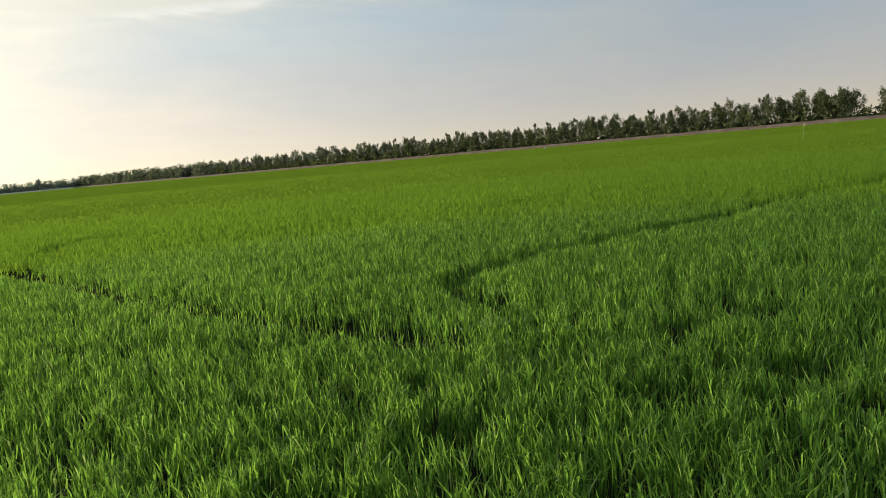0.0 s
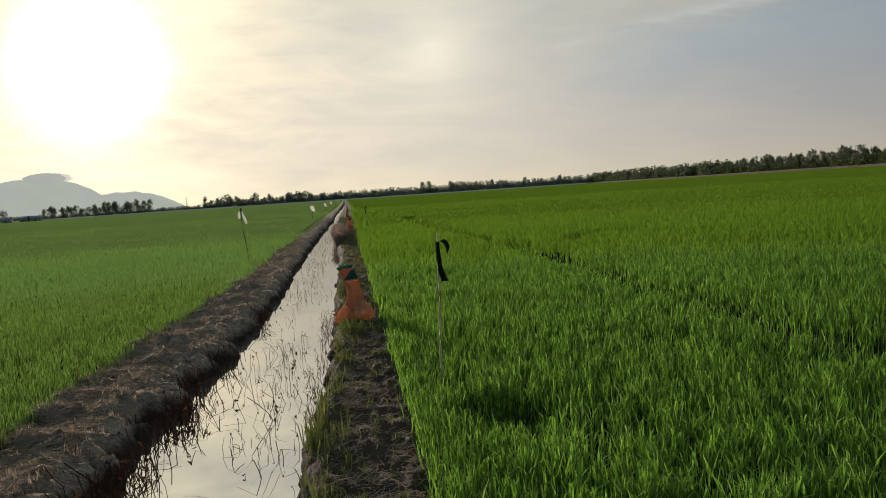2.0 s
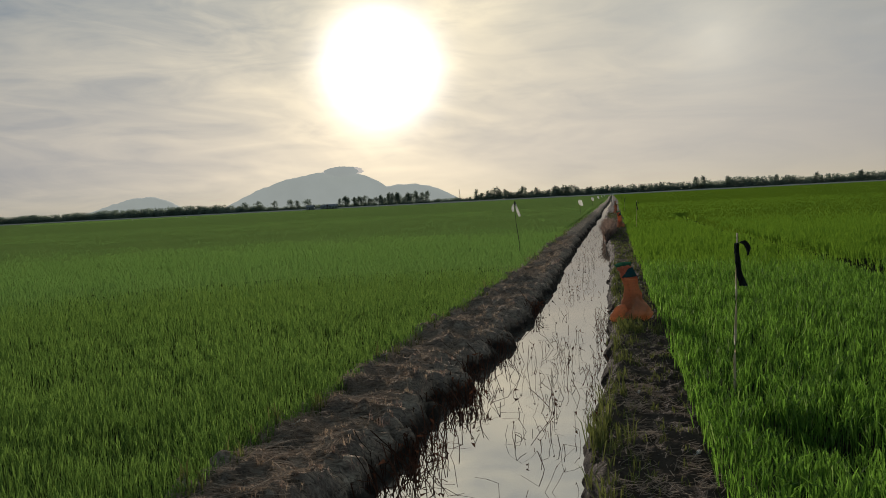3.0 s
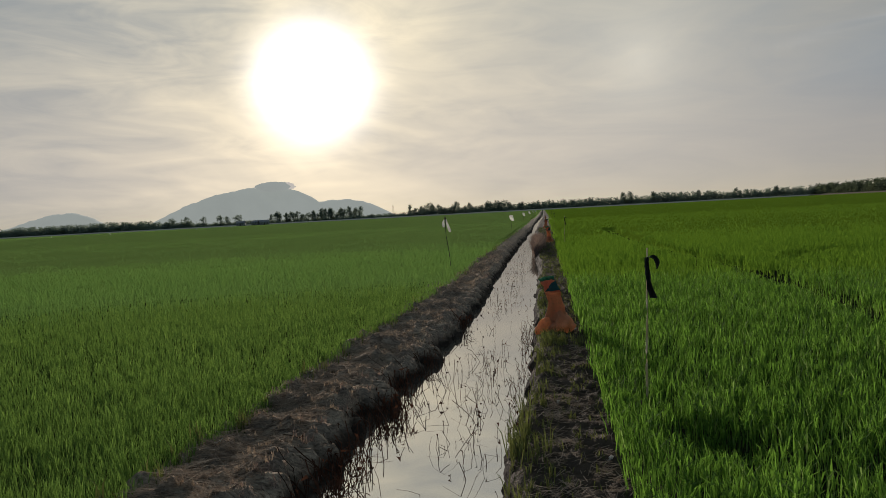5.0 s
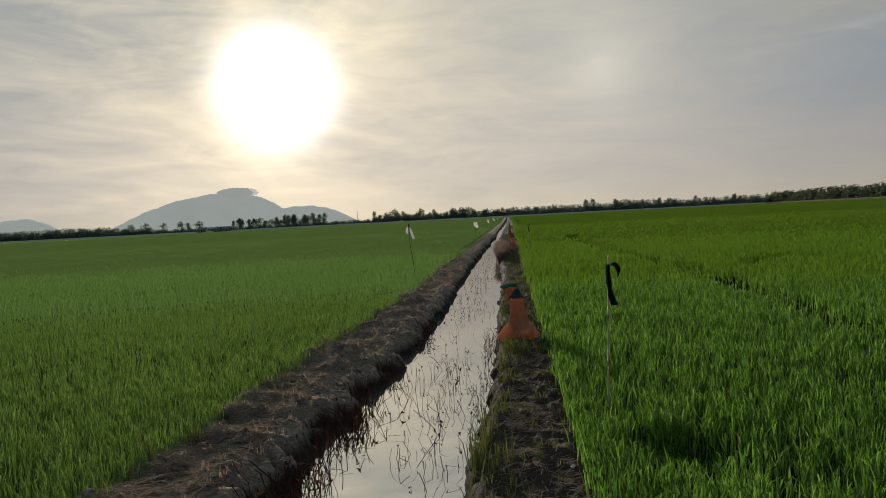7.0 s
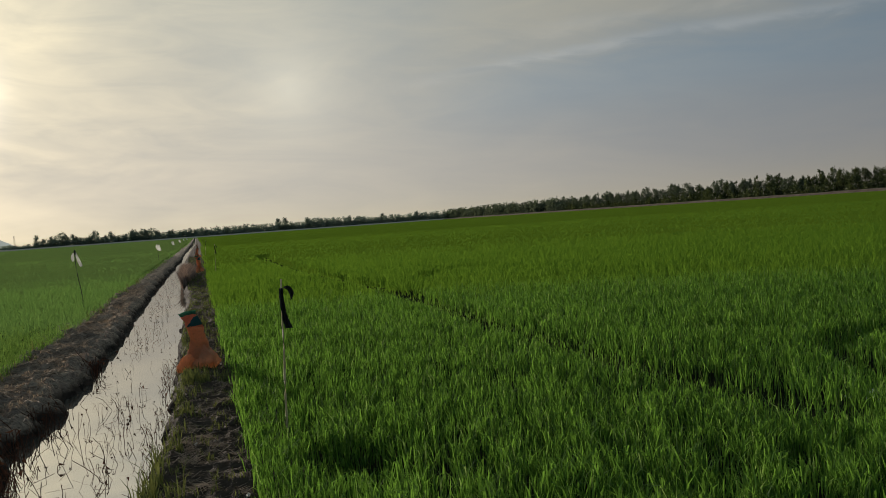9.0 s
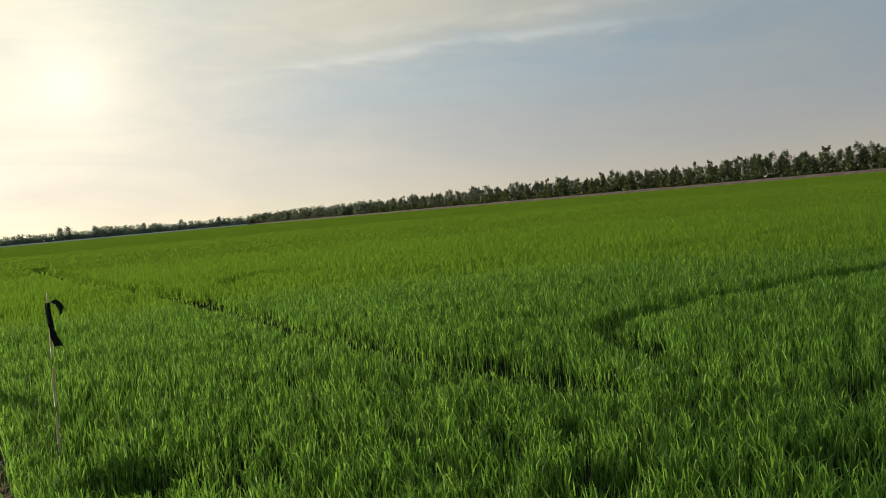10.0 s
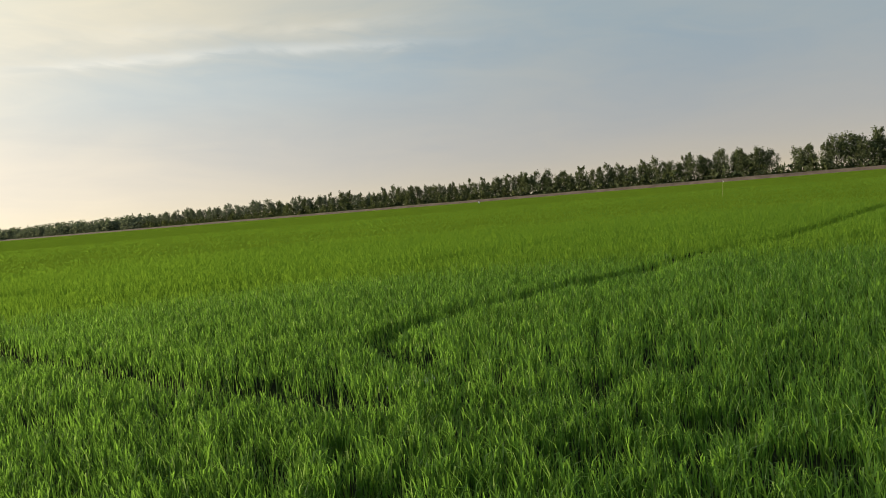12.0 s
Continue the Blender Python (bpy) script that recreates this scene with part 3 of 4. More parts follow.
crop("rice_crop", 1, [(14, 34, 0, 88, 82, 0.0185, TALL, 4, 1), (34, 90, 0, 87, 12.0, 0.046, TALL * 0.97, 3, 1), (90, 225, 0, 86, 1.3, 0.12, TALL * 0.92, 2, 1), (225, 640, 0, 66, 0.10, 0.5, TALL, 2, 1)], RICE_FAR, FAR_RICE)
crop("rice_crop", -1, [(14, 34, -48, -3, 110, 0.011, TALL * 0.86, 4, 1), (34, 90, -45, -1, 22.0, 0.034, TALL * 0.84, 3, 1), (90, 225, -44, 0, 2.0, 0.12, TALL * 0.84, 2, 1), (225, 640, -43, 0, 0.10, 0.5, TALL * 0.9, 3, 1)], RICE_FINE_FAR, FAR_RICE)


def canopy_z(x, y):
    r = np.hypot(x, y)
    lump = (fbm(x * 0.9, y * 0.9, 71, 3) - 0.5) * 0.06
    lo, li, ri, ro = edges(y)
    z = FIELD_Z - 0.14 + 0.06 * smooth(8, 14, r) + (CROP_Z - FIELD_Z - 0.03) * smooth(11, 36, r) + lump * 0.6 * smooth(10, 40, r)
    z = z - 0.26 * (1 - crop_level(x.ravel(), y.ravel()).reshape(x.shape)) * smooth(10, 20, r)
    return np.where((x > lo - 0.04) & (x < ro + 0.04), FIELD_Z - 0.55, z)


near_ys = np.concatenate([np.arange(-40, 0, 4), np.arange(0, 36, 0.3), np.arange(36, 60, 0.6), np.arange(60, 200, 3), np.arange(200, 641, 20)])
tagged(new("field_right", grid_mesh("field_right", np.concatenate([[0.62], np.arange(1.2, 24, 0.3), np.arange(24, 60, 0.6), np.arange(60, 216, 4)]), near_ys, canopy_z, CANOPY)),
       "closed green canopy of young rice", "field", kind="structure")
tagged(new("field_left", grid_mesh("field_left", -np.concatenate([np.arange(216, 60, -4), np.arange(60, 3.1, -0.6), np.arange(3.0, 1.7, -0.15)]), near_ys, canopy_z, CANOPY_FINE)),
       "closed green canopy of young rice", "field", kind="structure")
tagged(new("field_far", grid_mesh("field_far", np.linspace(-900, -212, 30), np.linspace(-60, 640, 30), lambda x, y: x * 0 + CROP_Z - 0.16, CANOPY_FINE)),
       "closed green canopy of young rice", "field", kind="structure")


def puddle(x, y, r):
    """Standing water in a bare hollow of the paddy, with an uneven rim."""
    bm = bmesh.new()
    rim = [bm.verts.new((x + math.cos(a) * r * (1 + 0.25 * math.sin(3 * a)), y + math.sin(a) * r * (0.8 + 0.2 * math.cos(2 * a)), FIELD_Z - 0.02)) for a in np.linspace(0, 2 * math.pi, 28, endpoint=False)]
    bm.faces.new(rim)
    tagged(part("puddle", bm, WATER), "shallow puddle in a bare hollow of the paddy", "water", kind="structure")


puddle(5.3, 4.38, 0.26)

# ---- dikes ----


def dike(name, mat, length, wide, high, m, label):
    def zf(x, y):
        return high * (smooth(-wide, -wide * 0.35, x) - smooth(wide * 0.35, wide, x)) * (0.85 + 0.3 * fbm(x * 0.4, y * 0.08, 81, 3)) + FIELD_Z - 0.1
    ob = new(name, grid_mesh(name, np.linspace(-wide, wide, 17), np.linspace(0, length, int(length / 1.5)), zf, mat))
    ob.matrix_world = m
    return tagged(ob, label, "dike", kind="structure")


dike("dike_east", DIKE, 760, 5.0, 1.15, pose(220, -90, 0), "long brown earth dike below the trees")
dike("dike_north", ROAD, 1150, 4.0, 1.2, pose(230, 640, 0, 0, 0, 90), "pale dirt dike at the far edge of the field")

# ---- trees ----


def tree_mesh(seed, high, clumps, per, leaf, slim, leafmat, fat=1.0, bare=0.0):
    """Trunk with limbs, and a crown of small separate leaf sprays in uneven clumps."""
    r = np.random.default_rng(seed)
    V, F, n = [], [], 0

    def limb(a, b, ra, rb):
        nonlocal n
        a, b = np.array(a), np.array(b)
        for p, rad in ((a, ra), (b, rb)):
            V.append(np.array([[p[0] + rad * math.cos(k * 2.0944), p[1] + rad * math.sin(k * 2.0944), p[2]] for k in range(3)]))
        for k in range(3):
            F.append([n + k, n + (k + 1) % 3, n + 3 + (k + 1) % 3])
            F.append([n + k, n + 3 + (k + 1) % 3, n + 3 + k])
        n += 6
    bendx, bendy = r.normal(0, 0.25, 2)
    trunk = [np.array([bendx * f * f * high * 0.2, bendy * f * f * high * 0.2, f * high * 0.93]) for f in np.linspace(0, 1, 6)]
    rad = high * 0.014
    for k in range(5):
        limb(trunk[k], trunk[k + 1], rad * (1 - 0.18 * k), rad * (1 - 0.18 * (k + 1)))
    centres = []
    lobe = r.uniform(0, 6.283, 3)
    for k in range(clumps):
        # dense to the ground, widest below the middle, running out into a few uneven pointed leaders
        f = r.uniform(0.02, 0.98) ** 0.9
        wide = (1 - f) ** 0.4 * (0.55 + 0.45 * min(1.0, f * 4)) + 0.12
        if bare:
            # a rounder crown on a clear stem
            wide, f = 0.25 + 0.75 * math.sin(math.pi * (0.12 + 0.80 * f)), bare + (1 - bare) * f
        az = r.uniform(0, 6.283)
        spread = high * slim * 1.35 * wide * (0.75 + 0.35 * math.sin(2 * az + lobe[0]) * math.sin(5 * f + lobe[1]))
        d = math.sqrt(r.uniform(0.02, 1.0))
        at = trunk[min(5, int(f * 5 + 0.5))]
        c = np.array([at[0] + math.cos(az) * d * spread, at[1] + math.sin(az) * d * spread, high * f * (1.0 - 0.10 * d) + high * 0.02])
        centres.append((c, high * r.uniform(0.022, 0.05) * (1.25 - 0.75 * f) * fat))
        limb(at - np.array([0, 0, high * 0.05]), c, rad * 0.3, rad * 0.1)
    tv, tf = np.concatenate(V), np.array(F)
    LV = []
    for c, s in centres:
        p = c + np.clip(r.normal(0, 1, (per, 3)), -1.9, 1.9) * s * np.array([0.85, 0.85, 1.5])
        a = r.normal(0, 1, (per, 3)) * np.array([0.7, 0.7, 1.2])
        a /= np.linalg.norm(a, axis=1)[:, None]
        b = np.cross(a, r.normal(0, 1, (per, 3)))
        b /= np.linalg.norm(b, axis=1)[:, None]
        q = leaf * r.uniform(0.6, 1.4, (per, 1))
        LV.append(np.stack([p - a * q, p + a * q * 0.8 + b * q * 0.5, p + b * q - a * q * 0.2], 1).reshape(-1, 3))
    lv = np.concatenate(LV)
    return mesh_of("trunk", tv, tf, BARK), mesh_of("crown", lv, np.arange(len(lv)).reshape(-1, 3), leafmat)


def make_tree(name, meshes, m, label, group=""):
    ob = tagged(new(name), label, "tree", group)
    for nm, me in zip(("trunk", "crown"), meshes):
        new(nm, me).parent = ob
    ob.matrix_world = m
    return ob


ROW_KINDS = [make_tree("row_tree", tree_mesh(100 + k, 8.8 + (k % 4) * 0.5, 30, 54, 0.23, 0.15 + 0.03 * (k % 3), TREE_LEAF, 1.45, 0.24 + 0.05 * (k % 3)), pose(231 + k, -60 - 4 * k, 0.2, 0, 0, 40 * k),
                       "slender dark green tree in a dense dike row", "dike trees") for k in range(8)]
# row trees farther off, haze painted into the leaf colour
HAZY_KINDS = [make_tree("row_tree", tree_mesh(140 + k, 8.8 + (k % 4) * 0.5, 30, 48, 0.24, 0.15 + 0.03 * (k % 3), MID_LEAF_HAZED, 1.45, 0.22 + 0.05 * (k % 3)), pose(231 + k, -92 - 4 * k, 0.2, 0, 0, 40 * k),
                        "slender green tree greyed with haze tint in a dense dike row", "dike trees") for k in range(4)]
y = 20.0
while y < 420:
    if not (54.4 < y < 60.2 or 46.4 < y < 50.8):
        for row in range(2):
            s = float(rng.uniform(0.72, 1.00)) * (1.18 if y < 45 else 1.0)
            src = ROW_KINDS[int(rng.integers(0, 8))] if y + float(rng.uniform(-60, 60)) < 260 else HAZY_KINDS[int(rng.integers(0, 4))]
            copy_thing(src, pose(227.5 + row * 4.0 + float(rng.uniform(-1, 1)), y + float(rng.uniform(-0.8, 0.8)), 0.25, 0, 0, float(rng.uniform(0, 360))) @ Matrix.Diagonal((s, s, s * float(rng.uniform(0.88, 1.08)), 1)))
    y += 2.5 + 0.0035 * y


def wood(name, spots, label, leafmat):
    """A far wood: many leaf sprays over a run of crowns, in one mesh."""
    LV = []
    for x, y, high, wide, n in spots:
        for j in range(3):
            cx, cy, cz = x + float(rng.normal(0, wide * 0.35)), y + float(rng.normal(0, 3)), high * (0.2 + 0.27 * j)
            m = n // 3
            p = np.stack([rng.normal(cx, wide * (0.42 - 0.1 * j), m), rng.normal(cy, wide * 0.3, m), np.clip(rng.normal(cz, high * 0.16, m), 0.1, high)], 1)
            a = rng.normal(0, 1, (m, 3))
            b = rng.normal(0, 1, (m, 3))
            q = 0.04 * high + 0.25
            LV.append(np.stack([p - a * q * 0.6, p + a * q * 0.6, p + b * q], 1).reshape(-1, 3))
        # closed undergrowth
        m = n // 3
        p = np.stack([x + rng.uniform(-wide * 0.5, wide * 0.5, m), rng.normal(y, 2.5, m), rng.uniform(0.0, 0.62, m) * high], 1)
        a, b = rng.normal(0, 1, (m, 3)), rng.normal(0, 1, (m, 3))
        q = 0.06 * high + 0.35
        LV.append(np.stack([p - a * q * 0.6, p + a * q * 0.6, p + b * q], 1).reshape(-1, 3))
    lv = np.concatenate(LV)
    return tagged(new(name, mesh_of(name, lv, np.arange(len(lv)).reshape(-1, 3), leafmat)), label, "woods", kind="stuff")


spots, run = [], []
for k in range(150):
    y = 418 + k * 1.6
    run.append((228 + float(rng.uniform(-3, 3)), y, 8.2 + float(rng.uniform(-1.2, 1.6)), 3.4, 150))
for k in range(430):
    x = 232 - k * 2.4
    high = (6.6 if x > 0 else 7.4 if x < -370 else 5.4) + 2.4 * float(vnoise(np.array([k * 0.13]), np.array([0.5]), 91)[0]) + float(rng.uniform(-0.7, 0.9))
    if -330 < x < -120:
        high *= 0.62
    spots.append((x, 655 + float(rng.uniform(-5, 5)), high, 6.5 if x < -330 else 5.0, 330 if x < -330 else 240))
under = [(225.8 + float(rng.uniform(-0.6, 4)), yy, 4.2 + float(rng.uniform(-1.2, 1.6)), 2.0, 90) for yy in np.arange(20, 420, 1.4) if not (55.6 < yy < 58.8)]
wood("dike_bushes", under, "low dark bushes under the dike trees", TREE_LEAF)
wood("far_woods", run, "dark tree line running on along the dike", MID_LEAF_HAZED)
wood("far_woods", spots, "low dark line of distant trees across the plain", FAR_LEAF_HAZED)

# taller single trees standing out of the far line: azimuth, height, slimness
TALL_TREES = [(-28.6, 11.0, 0.20), (-27.6, 10.4, 0.22), (-26.4, 9.8, 0.22), (-25.2, 10.6, 0.16), (-23.9, 11.0, 0.20), (-24.6, 9.4, 0.14), (-20.9, 10.6, 0.17), (-20.2, 9.4, 0.22),
              (-19.4, 10.2, 0.22), (-18.3, 10.4, 0.13), (-17.6, 12.0, 0.12), (-17.2, 11.5, 0.12), (-16.7, 12.0, 0.12), (-15.9, 11.4, 0.12), (-15.4, 12.2, 0.12), (-15.0, 10.8, 0.12), (-14.6, 11.8, 0.14),
              (-10.6, 10.8, 0.11), (-9.0, 12.3, 0.20), (-8.2, 9.5, 0.13), (-6.9, 11.0, 0.16), (-5.9, 9.6, 0.12), (-4.3, 10.8, 0.18), (-3.7, 11.0, 0.18), (-3.1, 11.0, 0.18),
              (6.3, 11.2, 0.12), (6.8, 11.6, 0.12), (8.4, 10.6, 0.10), (11.6, 9.5, 0.12), (14.2, 9.8, 0.14), (17.0, 9.6, 0.14)]
for k in range(18):
    TALL_TREES.append((-21.4 + 0.36 * k + 0.1 * math.sin(k * 2.3), 9.0 + 1.3 * math.sin(k * 1.7) + 0.8 * math.sin(k * 0.6), 0.12 + 0.03 * (k % 3)))
for k in range(26):
    TALL_TREES.append((-10.2 + 0.41 * k + 0.12 * math.sin(k * 2.9), 7.6 + 1.2 * math.sin(k * 1.9) + 0.7 * math.sin(k * 0.5), 0.11 + 0.03 * (k % 4)))
FAR_KINDS = [tree_mesh(300 + k, 11.0, 26, 44, 0.30, 0.12 + 0.03 * k, FAR_LEAF_HAZED, 1.7, 0.24) for k in range(5)]
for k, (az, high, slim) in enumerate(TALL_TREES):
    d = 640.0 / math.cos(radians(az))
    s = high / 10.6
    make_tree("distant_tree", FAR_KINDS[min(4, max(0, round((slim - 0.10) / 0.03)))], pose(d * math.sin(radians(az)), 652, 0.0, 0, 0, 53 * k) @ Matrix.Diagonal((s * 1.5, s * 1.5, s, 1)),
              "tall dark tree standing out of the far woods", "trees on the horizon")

# ---- mountains ----


def ridge(name, peaks, r, label):
    """A far hill: rounded peaks (azimuth, elevation, then spread and roundness of both flanks), on a curved sheet with depth."""
    az = np.linspace(min(p[0] - p[2] for p in peaks) - 1, max(p[0] + p[4] for p in peaks) + 1, 170)
    el = np.zeros_like(az)
    for a, e, left, pl, right, pr in peaks:
        d = az - a
        el = np.maximum(el, e * np.clip(1 - np.where(d < 0, (np.abs(d) / left) ** pl, (np.abs(d) / right) ** pr), 0, 1))
    el = el + (fbm(az * 1.7, az * 0, 95, 4) - 0.5) * 0.12 * np.clip(el, 0, 1)
    V, rows = [], 9
    for j in range(rows):
        f = j / (rows - 1)
        front = math.sin(f * math.pi)
        rad = r + 380 * (f - 0.5)
        z = np.tan(np.radians(el)) * r * front + (vnoise(az * 3.0, az * 0 + j, 97) - 0.5) * 5 * front - 2.0
        V.append(np.stack([np.sin(np.radians(az)) * rad, np.cos(np.radians(az)) * rad, z], 1))
    n = len(az)
    i = (np.arange(rows - 1)[:, None] * n + np.arange(n - 1)[None, :]).ravel()
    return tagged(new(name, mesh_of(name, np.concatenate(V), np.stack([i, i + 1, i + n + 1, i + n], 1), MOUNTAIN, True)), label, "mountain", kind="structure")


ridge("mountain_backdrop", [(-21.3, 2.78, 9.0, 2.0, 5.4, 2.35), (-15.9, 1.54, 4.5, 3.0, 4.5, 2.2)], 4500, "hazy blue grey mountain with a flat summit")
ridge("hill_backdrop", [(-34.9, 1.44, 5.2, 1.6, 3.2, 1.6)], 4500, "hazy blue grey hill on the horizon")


def cap_cloud():
    def lens(wide, high, seed, ragged):
        bm = bmesh.new()
        bmesh.ops.create_icosphere(bm, subdivisions=5, radius=1.0)
        for v in bm.verts:
            w = noise.fractal(v.co * 1.6 + Vector((seed, 0, 0)), 0.8, 2.0, 4) * 0.22
            r = noise.fractal(v.co * 4.5 + Vector((seed, 3, 0)), 0.7, 2.0, 4) * ragged
            v.co = Vector((v.co.x * (wide + 40 * w + 60 * r), v.co.y * 60, v.co.z * (high if v.co.z > 0 else high * 0.9) * (1 + w + r)))
        return bm
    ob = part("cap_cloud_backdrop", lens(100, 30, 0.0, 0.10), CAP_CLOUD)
    # a thinner bright edge set behind, its backlight imitated by emission
    rim = part("cloud_rim_glow", lens(116, 27, 5.0, 0.20), CLOUD_RIM_GLOW, ob, "ragged edge of cloud, glowing in place of backlight")
    rim.matrix_local = pose(12, 90, 6)
    ob.matrix_world = pose(4400 * math.sin(radians(-20.75)), 4400 * math.cos(radians(-20.75)), 4400 * math.tan(radians(2.70)), 0, 0, 20.4)
    tagged(ob, "flat grey cap of cloud on the summit", "cloud", kind="structure")


cap_cloud()

# ---- sacks on the bank ----


def crumple(co, seed, much):
    return Vector((noise.noise(co * 9 + Vector((seed, 0, 0))), noise.noise(co * 9 + Vector((0, seed, 5))), noise.noise(co * 9 + Vector((3, 0, seed))))) * much


def sack_base(seed):
    """The slumped, half-filled lower part: a low lump with two shoulders."""
    bm = bmesh.new()
    bmesh.ops.create_icosphere(bm, subdivisions=4, radius=1.0)
    for v in bm.verts:
        c = v.co.copy()
        # slumped into a mound with straight sloping sides
        up = max(c.z, 0)
        v.co = Vector((0.045 + c.x * 0.20 * (1 - 0.36 * up), c.y * 0.16 * (1 - 0.4 * up), 0.03 + c.z * (0.235 if c.z > 0 else 0.09)))
        v.co += crumple(v.co, seed, 0.030) + crumple(v.co * 2.7, seed + 2, 0.019) + Vector((0, 0, 0.012 * math.sin(c.x * 9 + c.y * 4)))
    return bm


def sack_corner(seed):
    """A slack bottom corner, puffed out beside the base."""
    bm = bmesh.new()
    bmesh.ops.create_icosphere(bm, subdivisions=3, radius=1.0)
    for v in bm.verts:
        c = v.co.copy()
        v.co = Vector((-0.125 + c.x * 0.115 + 0.07 * c.z, c.y * 0.075 - 0.07, 0.035 + c.z * (0.105 - 0.03 * c.x)))
        v.co += crumple(v.co, seed + 4, 0.036) + crumple(v.co * 2.7, seed + 7, 0.018)
    return bm


def sleeve(rows, seed, sides=26, thick=0.004):
    """A flattened sleeve of sheeting; rows are (centre x, half width, half depth, height left, height right)."""
    bm = bmesh.new()
    rings = []
    for i in range((len(rows) - 1) * 4 + 1):
        a, f = rows[min(i // 4, len(rows) - 2)], (i - 4 * min(i // 4, len(rows) - 2)) / 4
        b = rows[min(i // 4, len(rows) - 2) + 1]
        x, w, d, zl, zr = (p + (q - p) * f for p, q in zip(a, b))
        ring = []
        for k in range(sides):
            t = k * 2 * math.pi / sides
            z = zl + (zr - zl) * (math.cos(t) * 0.5 + 0.5)
            co = Vector((x + math.cos(t) * w, math.sin(t) * d * (1 + 0.25 * math.sin(3 * t + seed)), z))
            ring.append(bm.verts.new(co + crumple(co, seed, 0.018) + crumple(co * 2.6, seed + 1, 0.010)))
        rings.append(ring)
    for a, b in zip(rings, rings[1:]):
        for k in range(sides):
            bm.faces.new((a[k], a[(k + 1) % sides], b[(k + 1) % sides], b[k]))
    bmesh.ops.solidify(bm, geom=bm.faces[:], thickness=thick)
    return bm


def print_panel():
    """A dark printed triangle lying 3 mm proud of the sleeve's front."""
    bm = bmesh.new()
    rows = []
    for i in range(7):
        f = i / 6
        x0, x1 = -0.115 + 0.085 * f, 0.07 - 0.055 * f
        z = 0.462 + 0.115 * f
        rows.append([bm.verts.new((x0 + (x1 - x0) * k / 6, -0.058 + 0.02 * abs(k / 3 - 1), z + 0.02 * k / 6)) for k in range(7)])
    for a, b in zip(rows, rows[1:]):
        for k in range(6):
            bm.faces.new((a[k], a[k + 1], b[k + 1], b[k]))
    bmesh.ops.solidify(bm, geom=bm.faces[:], thickness=0.003)
    return bm


def sack(m, seed, label):
    ob = tagged(new("sack"), label, "sack", "sacks along the ditch")
    part("sack_base", sack_base(seed), ORANGE, ob)
    part("sack_corner", sack_corner(seed), THIN_ORANGE, ob, "thin puffed corner lit through from behind")
    part("sack_body", sleeve([(0.02, 0.16, 0.11, 0.10, 0.10), (0.025, 0.115, 0.08, 0.21, 0.20), (0.010, 0.094, 0.055, 0.34, 0.33), (-0.024, 0.094, 0.045, 0.46, 0.455)], seed), ORANGE, ob)
    mouth = part("sack_mouth", sleeve([(-0.027, 0.097, 0.044, 0.462, 0.458), (-0.052, 0.084, 0.038, 0.53, 0.55), (-0.085, 0.092, 0.034, 0.59, 0.61)], seed), PALE_PRINT, ob, "open mouth with faded print")
    part("print_panel", print_panel(), TEAL_PRINT, mouth, "dark teal printed triangle")
    part("mouth_hem", sleeve([(-0.086, 0.095, 0.036, 0.592, 0.612), (-0.10, 0.108, 0.036, 0.625, 0.655)], seed), GREEN_PRINT, mouth, "dark green hem")
    ob.matrix_world = m
    return ob


first_sack = sack(pose(0.08, 9.12, -0.005, 0, 1.5, 3), 1.0, "orange woven plastic sack with green printed mouth on the bank")
for x, y, turn, s in ((0.18, 33.5, 40, 1.08), (0.16, 57.0, 150, 1.05), (0.2, 83.0, 250, 1.0)):
    copy_thing(first_sack, pose(x, y, -0.04, 0, 3, turn) @ Matrix.Diagonal((s, s, s, 1)))["label"] = "orange woven plastic sack standing far along the bank"

# ---- flags on canes ----


def strip(path, widths, side, thick=0.004):
    """A crumpled strip of film along a path; side is the way its width runs."""
    bm = bmesh.new()
    rows, cols = [], 5
    for i, (p, w) in enumerate(zip(path, widths)):
        row = []
        for k in range(cols):
            u = k / (cols - 1) - 0.5
            q = Vector(p) + Vector(side) * (u * w)
            q += Vector((0, 1, 0)) * 0.012 * math.sin(k * 1.9 + i * 0.8) + Vector((noise.noise(q * 17), noise.noise(q * 19 + Vector((3, 3, 3))), 0)) * 0.015
            row.append(bm.verts.new(q))
        rows.append(row)
    for a, b in zip(rows, rows[1:]):
        for k in range(cols - 1):
            bm.faces.new((a[k], a[k + 1], b[k + 1], b[k]))
    bmesh.ops.solidify(bm, geom=bm.faces[:], thickness=thick)
    return bm


